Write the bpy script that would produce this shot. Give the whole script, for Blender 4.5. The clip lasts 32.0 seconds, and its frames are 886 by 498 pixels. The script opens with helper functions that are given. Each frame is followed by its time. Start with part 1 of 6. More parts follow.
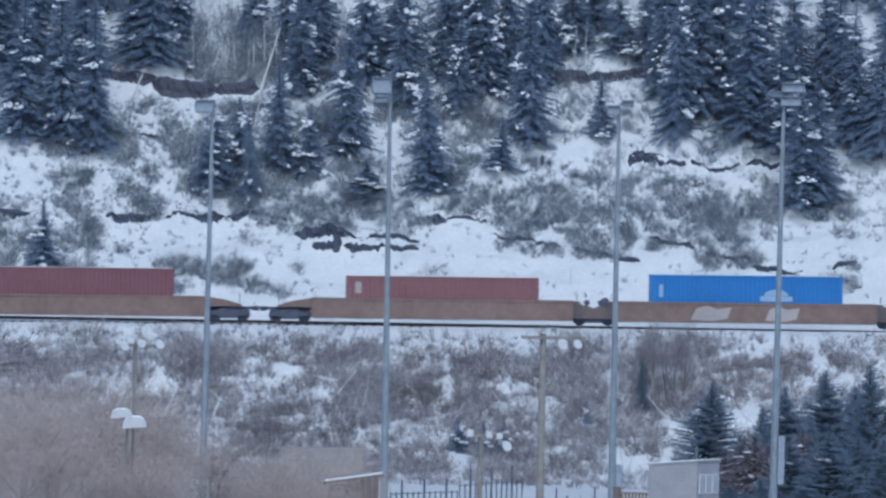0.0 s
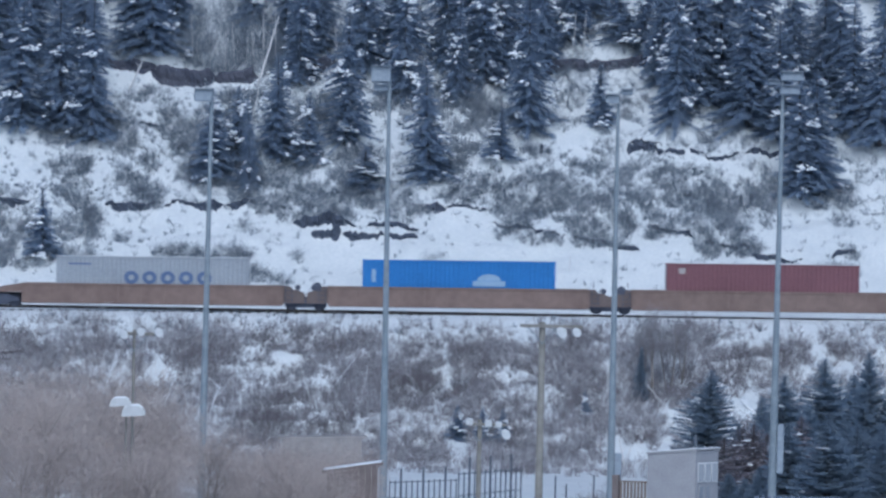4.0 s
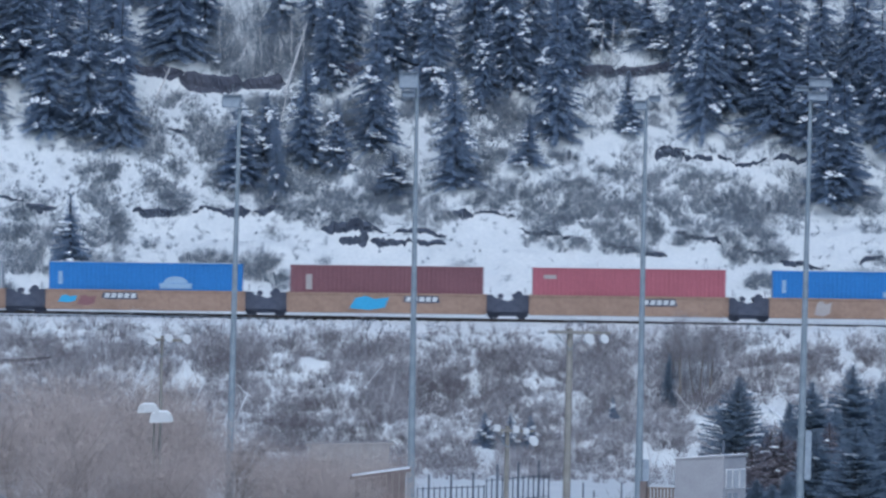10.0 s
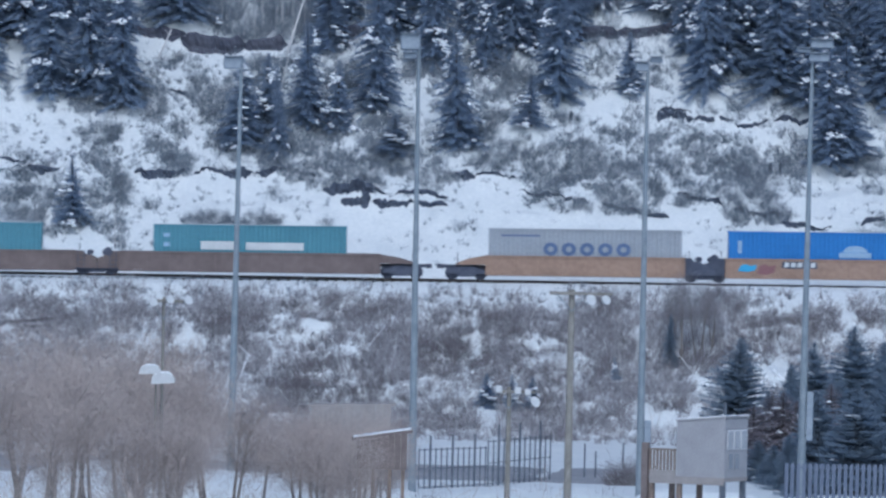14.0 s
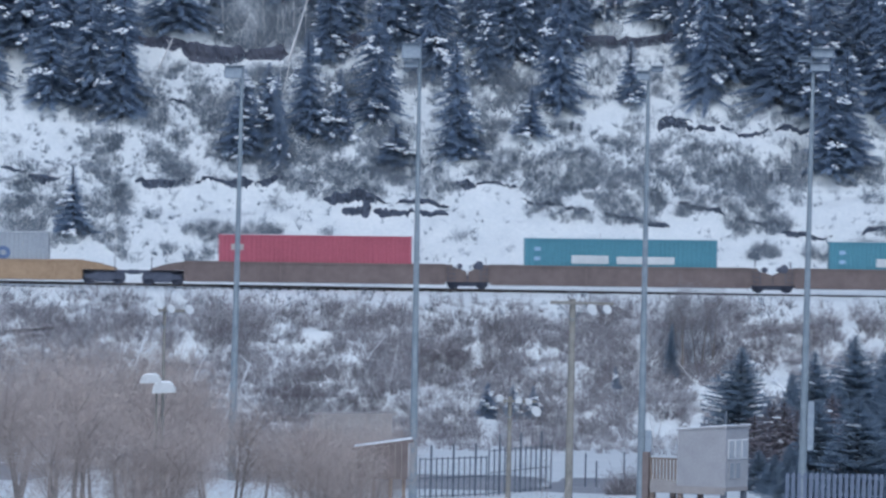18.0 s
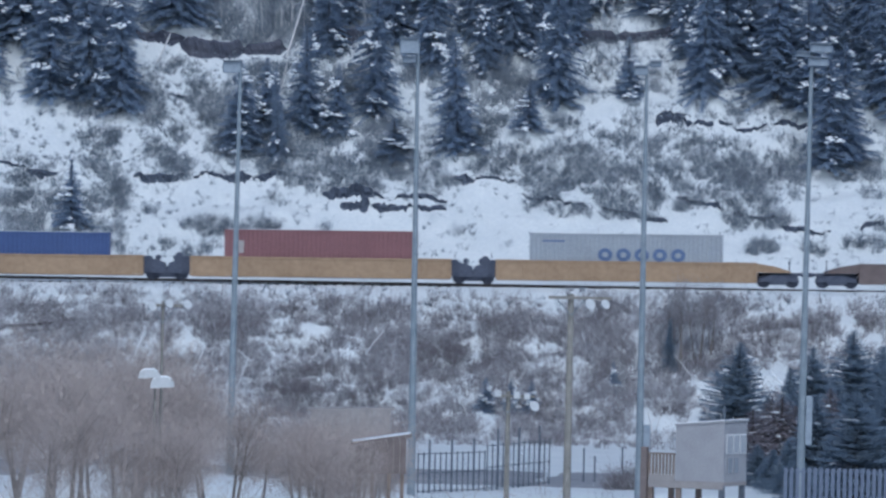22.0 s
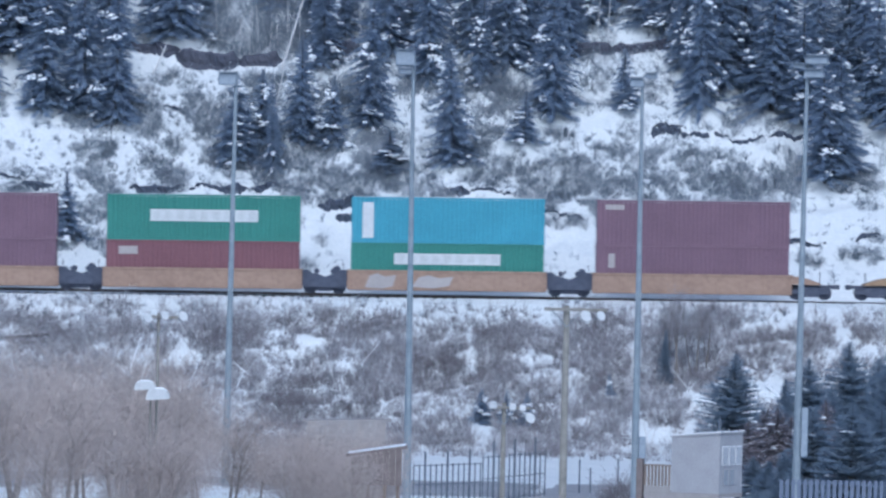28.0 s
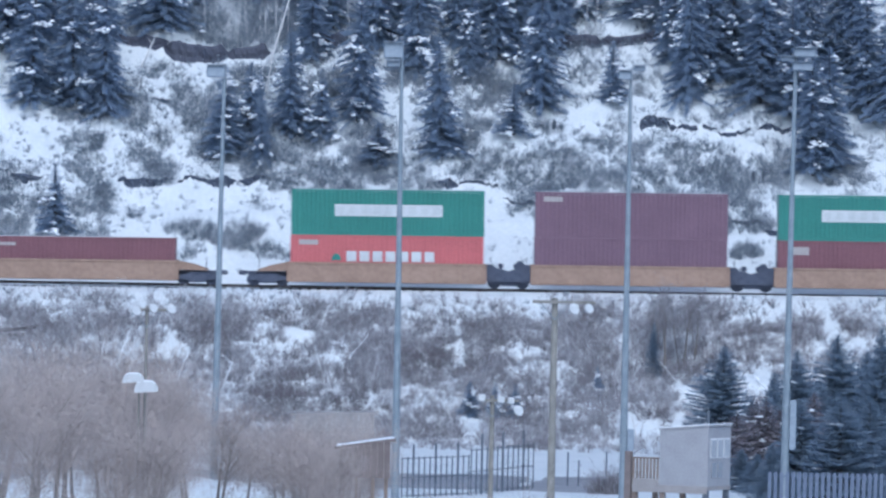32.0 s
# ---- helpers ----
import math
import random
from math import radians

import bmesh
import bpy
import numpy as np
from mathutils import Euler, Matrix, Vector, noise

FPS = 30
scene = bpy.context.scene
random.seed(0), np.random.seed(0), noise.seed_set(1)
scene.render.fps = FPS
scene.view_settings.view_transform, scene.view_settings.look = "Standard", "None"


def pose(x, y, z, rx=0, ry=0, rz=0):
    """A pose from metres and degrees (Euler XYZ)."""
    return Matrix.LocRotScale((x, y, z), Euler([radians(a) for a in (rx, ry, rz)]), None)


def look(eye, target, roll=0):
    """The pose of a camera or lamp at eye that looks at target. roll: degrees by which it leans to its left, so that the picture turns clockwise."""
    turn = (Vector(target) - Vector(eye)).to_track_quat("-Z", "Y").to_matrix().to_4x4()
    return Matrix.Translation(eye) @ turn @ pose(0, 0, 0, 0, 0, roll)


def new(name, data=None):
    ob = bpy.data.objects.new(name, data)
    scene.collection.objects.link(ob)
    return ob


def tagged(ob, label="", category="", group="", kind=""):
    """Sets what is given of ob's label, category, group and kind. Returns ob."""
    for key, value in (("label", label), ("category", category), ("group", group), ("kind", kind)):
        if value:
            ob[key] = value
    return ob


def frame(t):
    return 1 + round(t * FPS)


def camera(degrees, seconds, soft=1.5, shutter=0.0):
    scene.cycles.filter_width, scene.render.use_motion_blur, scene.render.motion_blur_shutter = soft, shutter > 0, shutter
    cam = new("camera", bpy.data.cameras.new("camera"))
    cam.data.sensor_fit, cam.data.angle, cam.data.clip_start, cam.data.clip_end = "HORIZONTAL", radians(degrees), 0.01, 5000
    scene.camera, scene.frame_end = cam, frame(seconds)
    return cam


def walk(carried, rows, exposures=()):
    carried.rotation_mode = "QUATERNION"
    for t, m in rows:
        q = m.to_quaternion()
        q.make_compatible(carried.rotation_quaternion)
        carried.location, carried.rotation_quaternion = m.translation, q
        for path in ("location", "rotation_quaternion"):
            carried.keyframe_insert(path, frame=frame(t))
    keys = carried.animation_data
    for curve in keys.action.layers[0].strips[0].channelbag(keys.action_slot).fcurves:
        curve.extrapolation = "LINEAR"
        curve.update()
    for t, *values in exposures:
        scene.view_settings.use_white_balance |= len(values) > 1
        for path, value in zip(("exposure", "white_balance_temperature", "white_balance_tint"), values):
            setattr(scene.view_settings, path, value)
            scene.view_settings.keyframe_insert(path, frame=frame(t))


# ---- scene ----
EYE, ROLL = 15.0, -1.3
cam = camera(6.0, 32.0, soft=2.5, shutter=0.35)
# seconds, yaw, pitch: the camera stands on the far side of the valley and only sways on its mount
SWAY = [
    (0.0, -0.1994, -0.1197), (0.5, -0.217, -0.1254), (1.0, -0.2109, -0.1604), (1.5, -0.2227, -0.2305),
    (2.0, -0.2346, -0.2712), (2.5, -0.2227, -0.2539), (3.0, -0.2051, -0.2195), (3.5, -0.2051, -0.1842),
    (5.5, -0.2285, -0.2718), (6.0, -0.2461, -0.1952), (6.5, -0.2518, -0.1832), (7.0, -0.2518, -0.1713),
    (7.5, -0.2694, -0.259), (8.0, -0.2227, -0.3186), (8.5, -0.1638, -0.2671), (9.0, -0.1114, -0.1745),
    (9.5, -0.0528, -0.1467), (10.0, -0.0176, -0.159), (10.5, -0.0176, -0.218), (11.0, -0.0176, -0.3057),
    (11.5, 0.0057, -0.2828), (12.0, 0.0176, -0.3593), (12.5, 0.0176, -0.3593), (13.0, -0.0, -0.4175),
    (13.5, -0.0, -0.4175), (14.0, -0.0057, -0.4231), (14.5, -0.0291, -0.3701), (16.5, -0.0233, -0.376),
    (17.0, -0.0057, -0.3936), (17.5, -0.0057, -0.3706), (18.0, -0.0, -0.3589), (18.5, -0.0115, -0.3058),
    (19.0, -0.0233, -0.3289), (19.5, -0.0295, -0.364), (20.0, -0.0233, -0.4169), (20.5, -0.0115, -0.3762),
    (21.0, -0.0176, -0.3995), (21.5, -0.0, -0.3884), (22.0, -0.0115, -0.3939), (22.5, -0.0057, -0.4407),
    (23.0, 0.0, -0.4818), (23.5, -0.0115, -0.4467), (24.0, -0.0, -0.3999), (24.5, -0.0, -0.3708),
    (26.5, -0.0264, -0.3728), (27.0, -0.0323, -0.3522), (27.5, -0.0323, -0.3289), (28.0, -0.0411, -0.3139),
    (28.5, -0.0499, -0.2932), (29.0, -0.0499, -0.349), (29.5, -0.0411, -0.3872), (30.0, -0.0323, -0.4227),
    (30.5, -0.0205, -0.3613), (31.0, -0.079, -0.3835), (31.5, -0.129, -0.3793), (32.0, -0.1202, -0.3619),
]
walk(cam, [(t, pose(0, 0, EYE, 90 + pitch, ROLL, yaw)) for t, yaw, pitch in SWAY],
     exposures=[(0, -0.65, 5010, 6), (9, -0.64, 5000, 6), (14, -0.61, 5000, 6), (19, -0.62, 5080, 6.5), (21, -0.68, 5060, 6), (24.5, -0.72, 4990, 4.5), (26.5, -0.36, 4980, 7.5), (29, -0.32, 4900, 7), (32, -0.30, 4890, 7)])

# ---------------------------------------------------------------- world and light
world = bpy.data.worlds.new("winter_sky")
scene.world = world
world.use_nodes = True
wn = world.node_tree.nodes
sky = wn.new("ShaderNodeTexSky")
sky.sky_type, sky.sun_disc = "NISHITA", False
sky.sun_elevation, sky.sun_rotation = radians(43), radians(180)
sky.air_density, sky.dust_density, sky.ozone_density = 1.0, 4.0, 1.0
world.node_tree.links.new(sky.outputs[0], wn["Background"].inputs[0])
wn["Background"].inputs[1].default_value = 0.15
sun = new("sun", bpy.data.lights.new("sun", "SUN"))
sun.data.energy, sun.data.angle, sun.data.color = 1.2, radians(25), (1.0, 0.96, 0.91)
sun.matrix_basis = look((0, -80, 75), (0, 0, 0))


# ---------------------------------------------------------------- materials
def surface(name, dark, light, scale=1.0, rough=0.8, bump=0.2, fine=9.0, metal=0.0, island=0.0, white=0.0, per=0.0, spec=0.3, leafy=0.0):
    """Two colours mixed by noise at two scales. leafy: share of light let through; island: spread by piece; white: share of pieces that carry snow; per: spread by object."""
    m = bpy.data.materials.new(name)
    m.use_nodes = True
    nt = m.node_tree
    n, link = nt.nodes, nt.links.new
    bsdf = n["Principled BSDF"]
    bsdf.inputs["Roughness"].default_value, bsdf.inputs["Metallic"].default_value = rough, metal
    bsdf.inputs["Specular IOR Level"].default_value = spec
    at = n.new("ShaderNodeTexCoord").outputs["Object"]
    big, small = n.new("ShaderNodeTexNoise"), n.new("ShaderNodeTexNoise")
    for tex, s, d in ((big, scale, 4.0), (small, scale * fine, 6.0)):
        tex.inputs["Scale"].default_value, tex.inputs["Detail"].default_value = s, d
        link(at, tex.inputs["Vector"])
    both = n.new("ShaderNodeMath")
    both.operation = "MULTIPLY_ADD"
    link(small.outputs[0], both.inputs[0])
    both.inputs[1].default_value = 0.5
    half = n.new("ShaderNodeMath")
    half.operation = "MULTIPLY"
    link(big.outputs[0], half.inputs[0])
    half.inputs[1].default_value = 0.5
    link(half.outputs[0], both.inputs[2])
    value = both.outputs[0]
    spread = n.new("ShaderNodeMapRange")
    spread.inputs["From Min"].default_value, spread.inputs["From Max"].default_value = 0.34, 0.66
    link(value, spread.inputs["Value"])
    value = spread.outputs[0]
    chance = n.new("ShaderNodeNewGeometry").outputs["Random Per Island"]
    own = n.new("ShaderNodeObjectInfo").outputs["Random"]
    for source, amount in ((chance, island), (own, per)):
        if amount:
            mix = n.new("ShaderNodeMix")
            mix.data_type = "FLOAT"
            mix.inputs[0].default_value = amount
            link(value, mix.inputs[2])
            link(source, mix.inputs[3])
            value = mix.outputs[0]
    ramp = n.new("ShaderNodeMix")
    ramp.data_type = "RGBA"
    ramp.inputs[6].default_value, ramp.inputs[7].default_value = (*dark, 1), (*light, 1)
    link(value, ramp.inputs[0])
    colour = ramp.outputs[2]
    if white:
        less = n.new("ShaderNodeMath")
        less.operation = "LESS_THAN"
        link(chance, less.inputs[0])
        drift = n.new("ShaderNodeMapRange")
        drift.inputs["From Min"].default_value, drift.inputs["From Max"].default_value = 0.36, 0.64
        drift.inputs["To Min"].default_value, drift.inputs["To Max"].default_value = white * 0.15, white * 1.85
        link(big.outputs[0], drift.inputs["Value"])
        link(drift.outputs[0], less.inputs[1])
        snowy = n.new("ShaderNodeMix")
        snowy.data_type = "RGBA"
        link(less.outputs[0], snowy.inputs[0])
        link(colour, snowy.inputs[6])
        snowy.inputs[7].default_value = (0.72, 0.74, 0.78, 1)
        colour = snowy.outputs[2]
    link(colour, bsdf.inputs["Base Color"])
    if leafy:
        thin, lit = n.new("ShaderNodeBsdfTranslucent"), n.new("ShaderNodeMixShader")
        link(colour, thin.inputs["Color"])
        lit.inputs[0].default_value = leafy
        link(bsdf.outputs[0], lit.inputs[1])
        link(thin.outputs[0], lit.inputs[2])
        link(lit.outputs[0], n["Material Output"].inputs["Surface"])
    if bump:
        b = n.new("ShaderNodeBump")
        b.inputs["Strength"].default_value, b.inputs["Distance"].default_value = bump, 0.05
        link(both.outputs[0], b.inputs["Height"])
        link(b.outputs[0], bsdf.inputs["Normal"])
    return m


SNOW = surface("snow", (0.622, 0.654, 0.668), (0.758, 0.776, 0.772), 0.35, 0.75, 0.5, 12)
CAP = surface("snow_clump", (0.78, 0.805, 0.83), (0.90, 0.91, 0.92), 3, 0.75, 0.3)
# pale blue of distant haze is put into the needle colour
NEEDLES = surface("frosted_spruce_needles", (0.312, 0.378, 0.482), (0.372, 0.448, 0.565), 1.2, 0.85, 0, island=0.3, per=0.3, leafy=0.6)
DEAD_NEEDLES = surface("dead_brown_needles", (0.20, 0.182, 0.205), (0.34, 0.305, 0.33), 1.2, 0.85, 0, island=0.5, white=0.09, leafy=0.4)
# nearer spruces: less haze put into the colour than in NEEDLES
LOW_NEEDLES = surface("dull_green_spruce_needles", (0.310, 0.370, 0.440), (0.370, 0.435, 0.510), 1.2, 0.85, 0, island=0.3, per=0.3, leafy=0.7)
BARK = surface("spruce_bark", (0.09, 0.09, 0.10), (0.20, 0.19, 0.19), 4, 0.9, 0.5)
TWIG = surface("bare_twigs", (0.140, 0.168, 0.208), (0.300, 0.340, 0.390), 0.35, 0.85, 0, island=0.4, white=0.12)
BROWN_TWIG = surface("brown_twigs", (0.126, 0.117, 0.132), (0.400, 0.376, 0.394), 0.22, 0.85, 0, island=0.5, white=0.15)
WILLOW = surface("willow_twigs", (0.345, 0.297, 0.278), (0.56, 0.490, 0.447), 0.35, 0.85, 0, island=0.3, per=0.3)
GREY_TWIG = surface("grey_mauve_twigs", (0.20, 0.195, 0.215), (0.34, 0.325, 0.345), 0.6, 0.85, 0, island=0.4)
WILLOW_BARK = surface("willow_bark", (0.18, 0.16, 0.15), (0.32, 0.29, 0.27), 3, 0.9, 0.4)
BIRCH = surface("dead_birch_bark", (0.54, 0.54, 0.54), (0.78, 0.78, 0.78), 3, 0.8, 0.3)
# dark rock, lifted and blued in its colour to stand for haze
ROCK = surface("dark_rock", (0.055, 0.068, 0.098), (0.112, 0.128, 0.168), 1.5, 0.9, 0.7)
# blue-dark shade of the undercut banks is painted into the earth colour
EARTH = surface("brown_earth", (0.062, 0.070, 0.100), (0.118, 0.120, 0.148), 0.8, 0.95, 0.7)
STEEL = surface("galvanised_steel", (0.20, 0.24, 0.27), (0.34, 0.38, 0.42), 2, 0.45, 0.1, metal=0.35)
POLE_WOOD = surface("weathered_pole_wood", (0.19, 0.182, 0.165), (0.34, 0.322, 0.29), 3, 0.85, 0.4)
LAMP = surface("white_lamp_housing", (0.50, 0.52, 0.53), (0.66, 0.67, 0.68), 5, 0.5, 0.1)
LAMP_GREY = surface("grey_lamp_housing", (0.23, 0.27, 0.32), (0.34, 0.385, 0.44), 5, 0.5, 0.1)
FENCE = surface("dull_fence_steel", (0.085, 0.10, 0.125), (0.17, 0.19, 0.225), 3, 0.6, 0.1)
DARK_SLAT = surface("dark_slat_paint", (0.125, 0.148, 0.205), (0.165, 0.193, 0.262), 3, 0.7, 0.1)
SIDING = surface("grey_siding", (0.31, 0.308, 0.325), (0.40, 0.397, 0.415), 1.5, 0.7, 0.15)
TRIM = surface("white_trim_paint", (0.62, 0.62, 0.63), (0.78, 0.78, 0.78), 2, 0.6, 0.1)
TIMBER = surface("brown_timber", (0.16, 0.125, 0.105), (0.31, 0.25, 0.21), 2, 0.85, 0.4)
SHED = surface("red_brown_boards", (0.15, 0.123, 0.116), (0.235, 0.198, 0.187), 2, 0.85, 0.4)
PANE = surface("dark_window_pane", (0.20, 0.22, 0.25), (0.30, 0.32, 0.35), 1, 0.12, 0, spec=0.6)
PALE_PANE = surface("pale_window_pane", (0.33, 0.345, 0.37), (0.42, 0.435, 0.46), 1, 0.15, 0, spec=0.6)
GREY_STRIP = surface("packed_grey_ice", (0.22, 0.22, 0.235), (0.36, 0.36, 0.375), 0.5, 0.6, 0.3)
GREY_BOARD = surface("weathered_grey_boards", (0.27, 0.25, 0.24), (0.37, 0.345, 0.335), 2, 0.85, 0.4)
RAIL = surface("rail_steel", (0.035, 0.034, 0.034), (0.09, 0.08, 0.075), 2, 0.5, 0.2, metal=0.5)
SLEEPER = surface("tarred_sleeper", (0.03, 0.028, 0.026), (0.09, 0.08, 0.07), 3, 0.9, 0.4)
# grime colour with some blue haze mixed in
UNDERGEAR = surface("grimy_undergear", (0.050, 0.060, 0.092), (0.112, 0.122, 0.162), 2, 0.7, 0.3)
# ORANGE and RUST: weathered paint, its colour also greyed to stand for haze
ORANGE = surface("weathered_orange_paint", (0.238, 0.160, 0.119), (0.385, 0.268, 0.200), 0.6, 0.6, 0.1, fine=5, per=0.15)
GOLD = surface("weathered_yellow_paint", (0.262, 0.178, 0.110), (0.412, 0.293, 0.184), 0.6, 0.6, 0.1, fine=5, per=0.15)
DARK_RUST = surface("dark_brown_paint", (0.125, 0.099, 0.094), (0.198, 0.158, 0.150), 0.5, 0.65, 0.1, fine=5, per=0.15)
RUST = surface("weathered_brown_paint", (0.165, 0.118, 0.102), (0.252, 0.184, 0.158), 0.5, 0.65, 0.1, fine=5, per=0.15)


def paint(name, r, g, b):
    # every paint is mixed with a pale blue-grey that stands for haze
    r, g, b = r * 0.77 + 0.046, g * 0.77 + 0.051, b * 0.77 + 0.058
    return surface(name, (r * 0.82, g * 0.82, b * 0.82), (r * 1.08, g * 1.08, b * 1.08), 0.45, 0.5, 0.05, fine=14, per=0.1)


BLUE = paint("bright_blue_paint", 0.010, 0.195, 0.60)
NAVY = paint("navy_paint", 0.035, 0.075, 0.25)
MAROON = paint("maroon_paint", 0.21, 0.062, 0.075)
PLUM = paint("faded_plum_paint", 0.190, 0.090, 0.130)
BRICK = paint("brick_red_paint", 0.26, 0.095, 0.095)
PINK = paint("faded_red_paint", 0.45, 0.10, 0.135)
CRIMSON = paint("crimson_paint", 0.46, 0.072, 0.115)
CORAL = paint("coral_red_paint", 0.62, 0.13, 0.125)
GREY = paint("pale_grey_paint", 0.40, 0.43, 0.47)
TEAL = paint("teal_paint", 0.080, 0.270, 0.348)
SKYBLUE = paint("sky_blue_paint", 0.06, 0.35, 0.47)
GREEN = paint("green_paint", 0.025, 0.228, 0.168)
MARK = paint("white_marking", 0.72, 0.74, 0.74)
MARK_BLUE = paint("faded_blue_marking", 0.10, 0.16, 0.32)
MARK_PALE = paint("pale_marking", 0.46, 0.41, 0.385)
MARK_FAINT = paint("faint_grey_marking", 0.65, 0.675, 0.67)
MARK_CYAN = paint("cyan_spray_paint", 0.05, 0.42, 0.75)
MARK_PALEBLUE = paint("pale_blue_marking", 0.36, 0.52, 0.72)


# ---------------------------------------------------------------- mesh helpers
def tri_mesh(name, verts, faces, smooth=False):
    me = bpy.data.meshes.new(name)
    faces = np.ascontiguousarray(faces, dtype=np.int32)
    k = faces.shape[1]
    me.vertices.add(len(verts))
    me.vertices.foreach_set("co", np.ascontiguousarray(verts, dtype=np.float32).ravel())
    me.loops.add(faces.size)
    me.loops.foreach_set("vertex_index", faces.ravel())
    me.polygons.add(len(faces))
    me.polygons.foreach_set("loop_start", np.arange(0, faces.size, k, dtype=np.int32))
    me.polygons.foreach_set("use_smooth", np.full(len(faces), smooth, dtype=bool))
    me.update(calc_edges=True)
    me.validate()
    return me


def cones(base, way, length, radius):
    """Many three-sided tapered twigs as vertices and triangles."""
    way = way / np.linalg.norm(way, axis=1, keepdims=True)
    side = np.cross(way, np.where(np.abs(way[:, 2:]) > 0.9, [[1.0, 0, 0]], [[0, 0, 1.0]]))
    side /= np.linalg.norm(side, axis=1, keepdims=True)
    other = np.cross(way, side)
    v = np.empty((len(base), 4, 3))
    for i in range(3):
        a = i * 2.0944
        v[:, i] = base + (side * math.cos(a) + other * math.sin(a)) * radius[:, None]
    v[:, 3] = base + way * length[:, None]
    f = np.array([(0, 1, 3), (1, 2, 3), (2, 0, 3)])
    return v.reshape(-1, 3), (f[None] + 4 * np.arange(len(base))[:, None, None]).reshape(-1, 3)


def blades(base, way, length, radius, seed=1):
    """Many flat pointed sprays, one triangle each, turned at random about their length."""
    rng = np.random.default_rng(seed)
    way = way / np.linalg.norm(way, axis=1, keepdims=True)
    side = np.cross(way, rng.normal(0, 1, way.shape))
    side /= np.linalg.norm(side, axis=1, keepdims=True) + 1e-9
    v = np.stack([base - side * radius[:, None], base + side * radius[:, None], base + way * length[:, None]], 1)
    return v.reshape(-1, 3), np.arange(3 * len(base)).reshape(-1, 3)


def ball(level=1):
    bm = bmesh.new()
    bmesh.ops.create_icosphere(bm, subdivisions=level, radius=1)
    v = np.array([p.co[:] for p in bm.verts])
    f = np.array([[p.index for p in q.verts] for q in bm.faces])
    bm.free()
    return v, f


BALL1 = ball(1)


def lumps(centre, size, shape=BALL1, rough=0.25, seed=3):
    """Uneven lumps: size is (n, 3)."""
    rng = np.random.default_rng(seed)
    bv, bf = shape
    n = len(centre)
    v = bv[None] * (1 + rng.uniform(-rough, rough, (n, len(bv), 1))) * size[:, None, :]
    a = rng.uniform(0, 6.28, n)
    c, s = np.cos(a)[:, None], np.sin(a)[:, None]
    x, y = v[..., 0] * c - v[..., 1] * s, v[..., 0] * s + v[..., 1] * c
    v = np.stack([x, y, v[..., 2]], -1) + centre[:, None]
    return v.reshape(-1, 3), (bf[None] + len(bv) * np.arange(n)[:, None, None]).reshape(-1, 3)


def merged(pairs):
    vs, fs, at = [], [], 0
    for v, f in pairs:
        vs.append(v)
        fs.append(np.asarray(f) + at)
        at += len(v)
    return np.concatenate(vs), np.concatenate(fs)


def put(name, mesh, material, parent=None, label="", m=None):
    """Links a mesh as one object, a part of parent where given."""
    if not mesh.materials:
        mesh.materials.append(material)
    ob = new(name, mesh)
    if parent:
        ob.parent = parent
    if m is not None:
        ob.matrix_basis = m
    return tagged(ob, label)


def part(name, bm, material, parent, label="", m=None):
    me = bpy.data.meshes.new(name)
    bm.to_mesh(me)
    bm.free()
    return put(name, me, material, parent, label, m)


def box(bm, x0, x1, y0, y1, z0, z1, bevel=0.0):
    made = bmesh.ops.create_cube(bm, size=1, matrix=Matrix.Translation(((x0 + x1) / 2, (y0 + y1) / 2, (z0 + z1) / 2)) @ Matrix.Diagonal((x1 - x0, y1 - y0, z1 - z0, 1)))
    if bevel:
        edges = {e for v in made["verts"] for e in v.link_edges}
        bmesh.ops.bevel(bm, geom=list(edges), offset=bevel, segments=1, affect="EDGES")
    return bm


def boxed(x0, x1, y0, y1, z0, z1, bevel=0.0):
    return box(bmesh.new(), x0, x1, y0, y1, z0, z1, bevel)


def rod(bm, a, b, r0, r1=None, sides=8):
    a, b = Vector(a), Vector(b)
    turn = (b - a).to_track_quat("Z", "Y").to_matrix().to_4x4()
    bmesh.ops.create_cone(bm, cap_ends=True, segments=sides, radius1=r0, radius2=r0 if r1 is None else r1, depth=(b - a).length, matrix=Matrix.Translation((a + b) / 2) @ turn)
    return bm


def rodded(a, b, r0, r1=None, sides=8):
    return rod(bmesh.new(), a, b, r0, r1, sides)


def prism(outline, y0, y1):
    """A solid from an outline in x, z, between two depths."""
    bm = bmesh.new()
    front = [bm.verts.new((x, y0, z)) for x, z in outline]
    back = [bm.verts.new((x, y1, z)) for x, z in outline]
    bm.faces.new(front)
    bm.faces.new(back[::-1])
    for i in range(len(outline)):
        j = (i + 1) % len(outline)
        bm.faces.new((front[j], front[i], back[i], back[j]))
    bmesh.ops.recalc_face_normals(bm, faces=bm.faces)
    return bm


def thing(name, m, label, category, group="", kind=""):
    ob = new(name)
    ob.matrix_basis = m
    return tagged(ob, label, category, group, kind)


# ---------------------------------------------------------------- ground
GRADE = 0.0101
PROFILE_Y = (-3000, -400, 0, 30, 150, 220, 500, 508, 512, 528.5, 531, 532.6, 540.5, 541.5, 549, 554, 560, 568, 584, 624, 704, 1004, 2500, 4200)
PROFILE_Z = (300, 60, 13.4, 12.5, 0.5, 0, 0, 0.1, 1.2, 7.6, 8.7, 8.95, 9.0, 9.5, 15, 18.6, 23.2, 29.6, 42, 70, 110, 220, 380, 450)


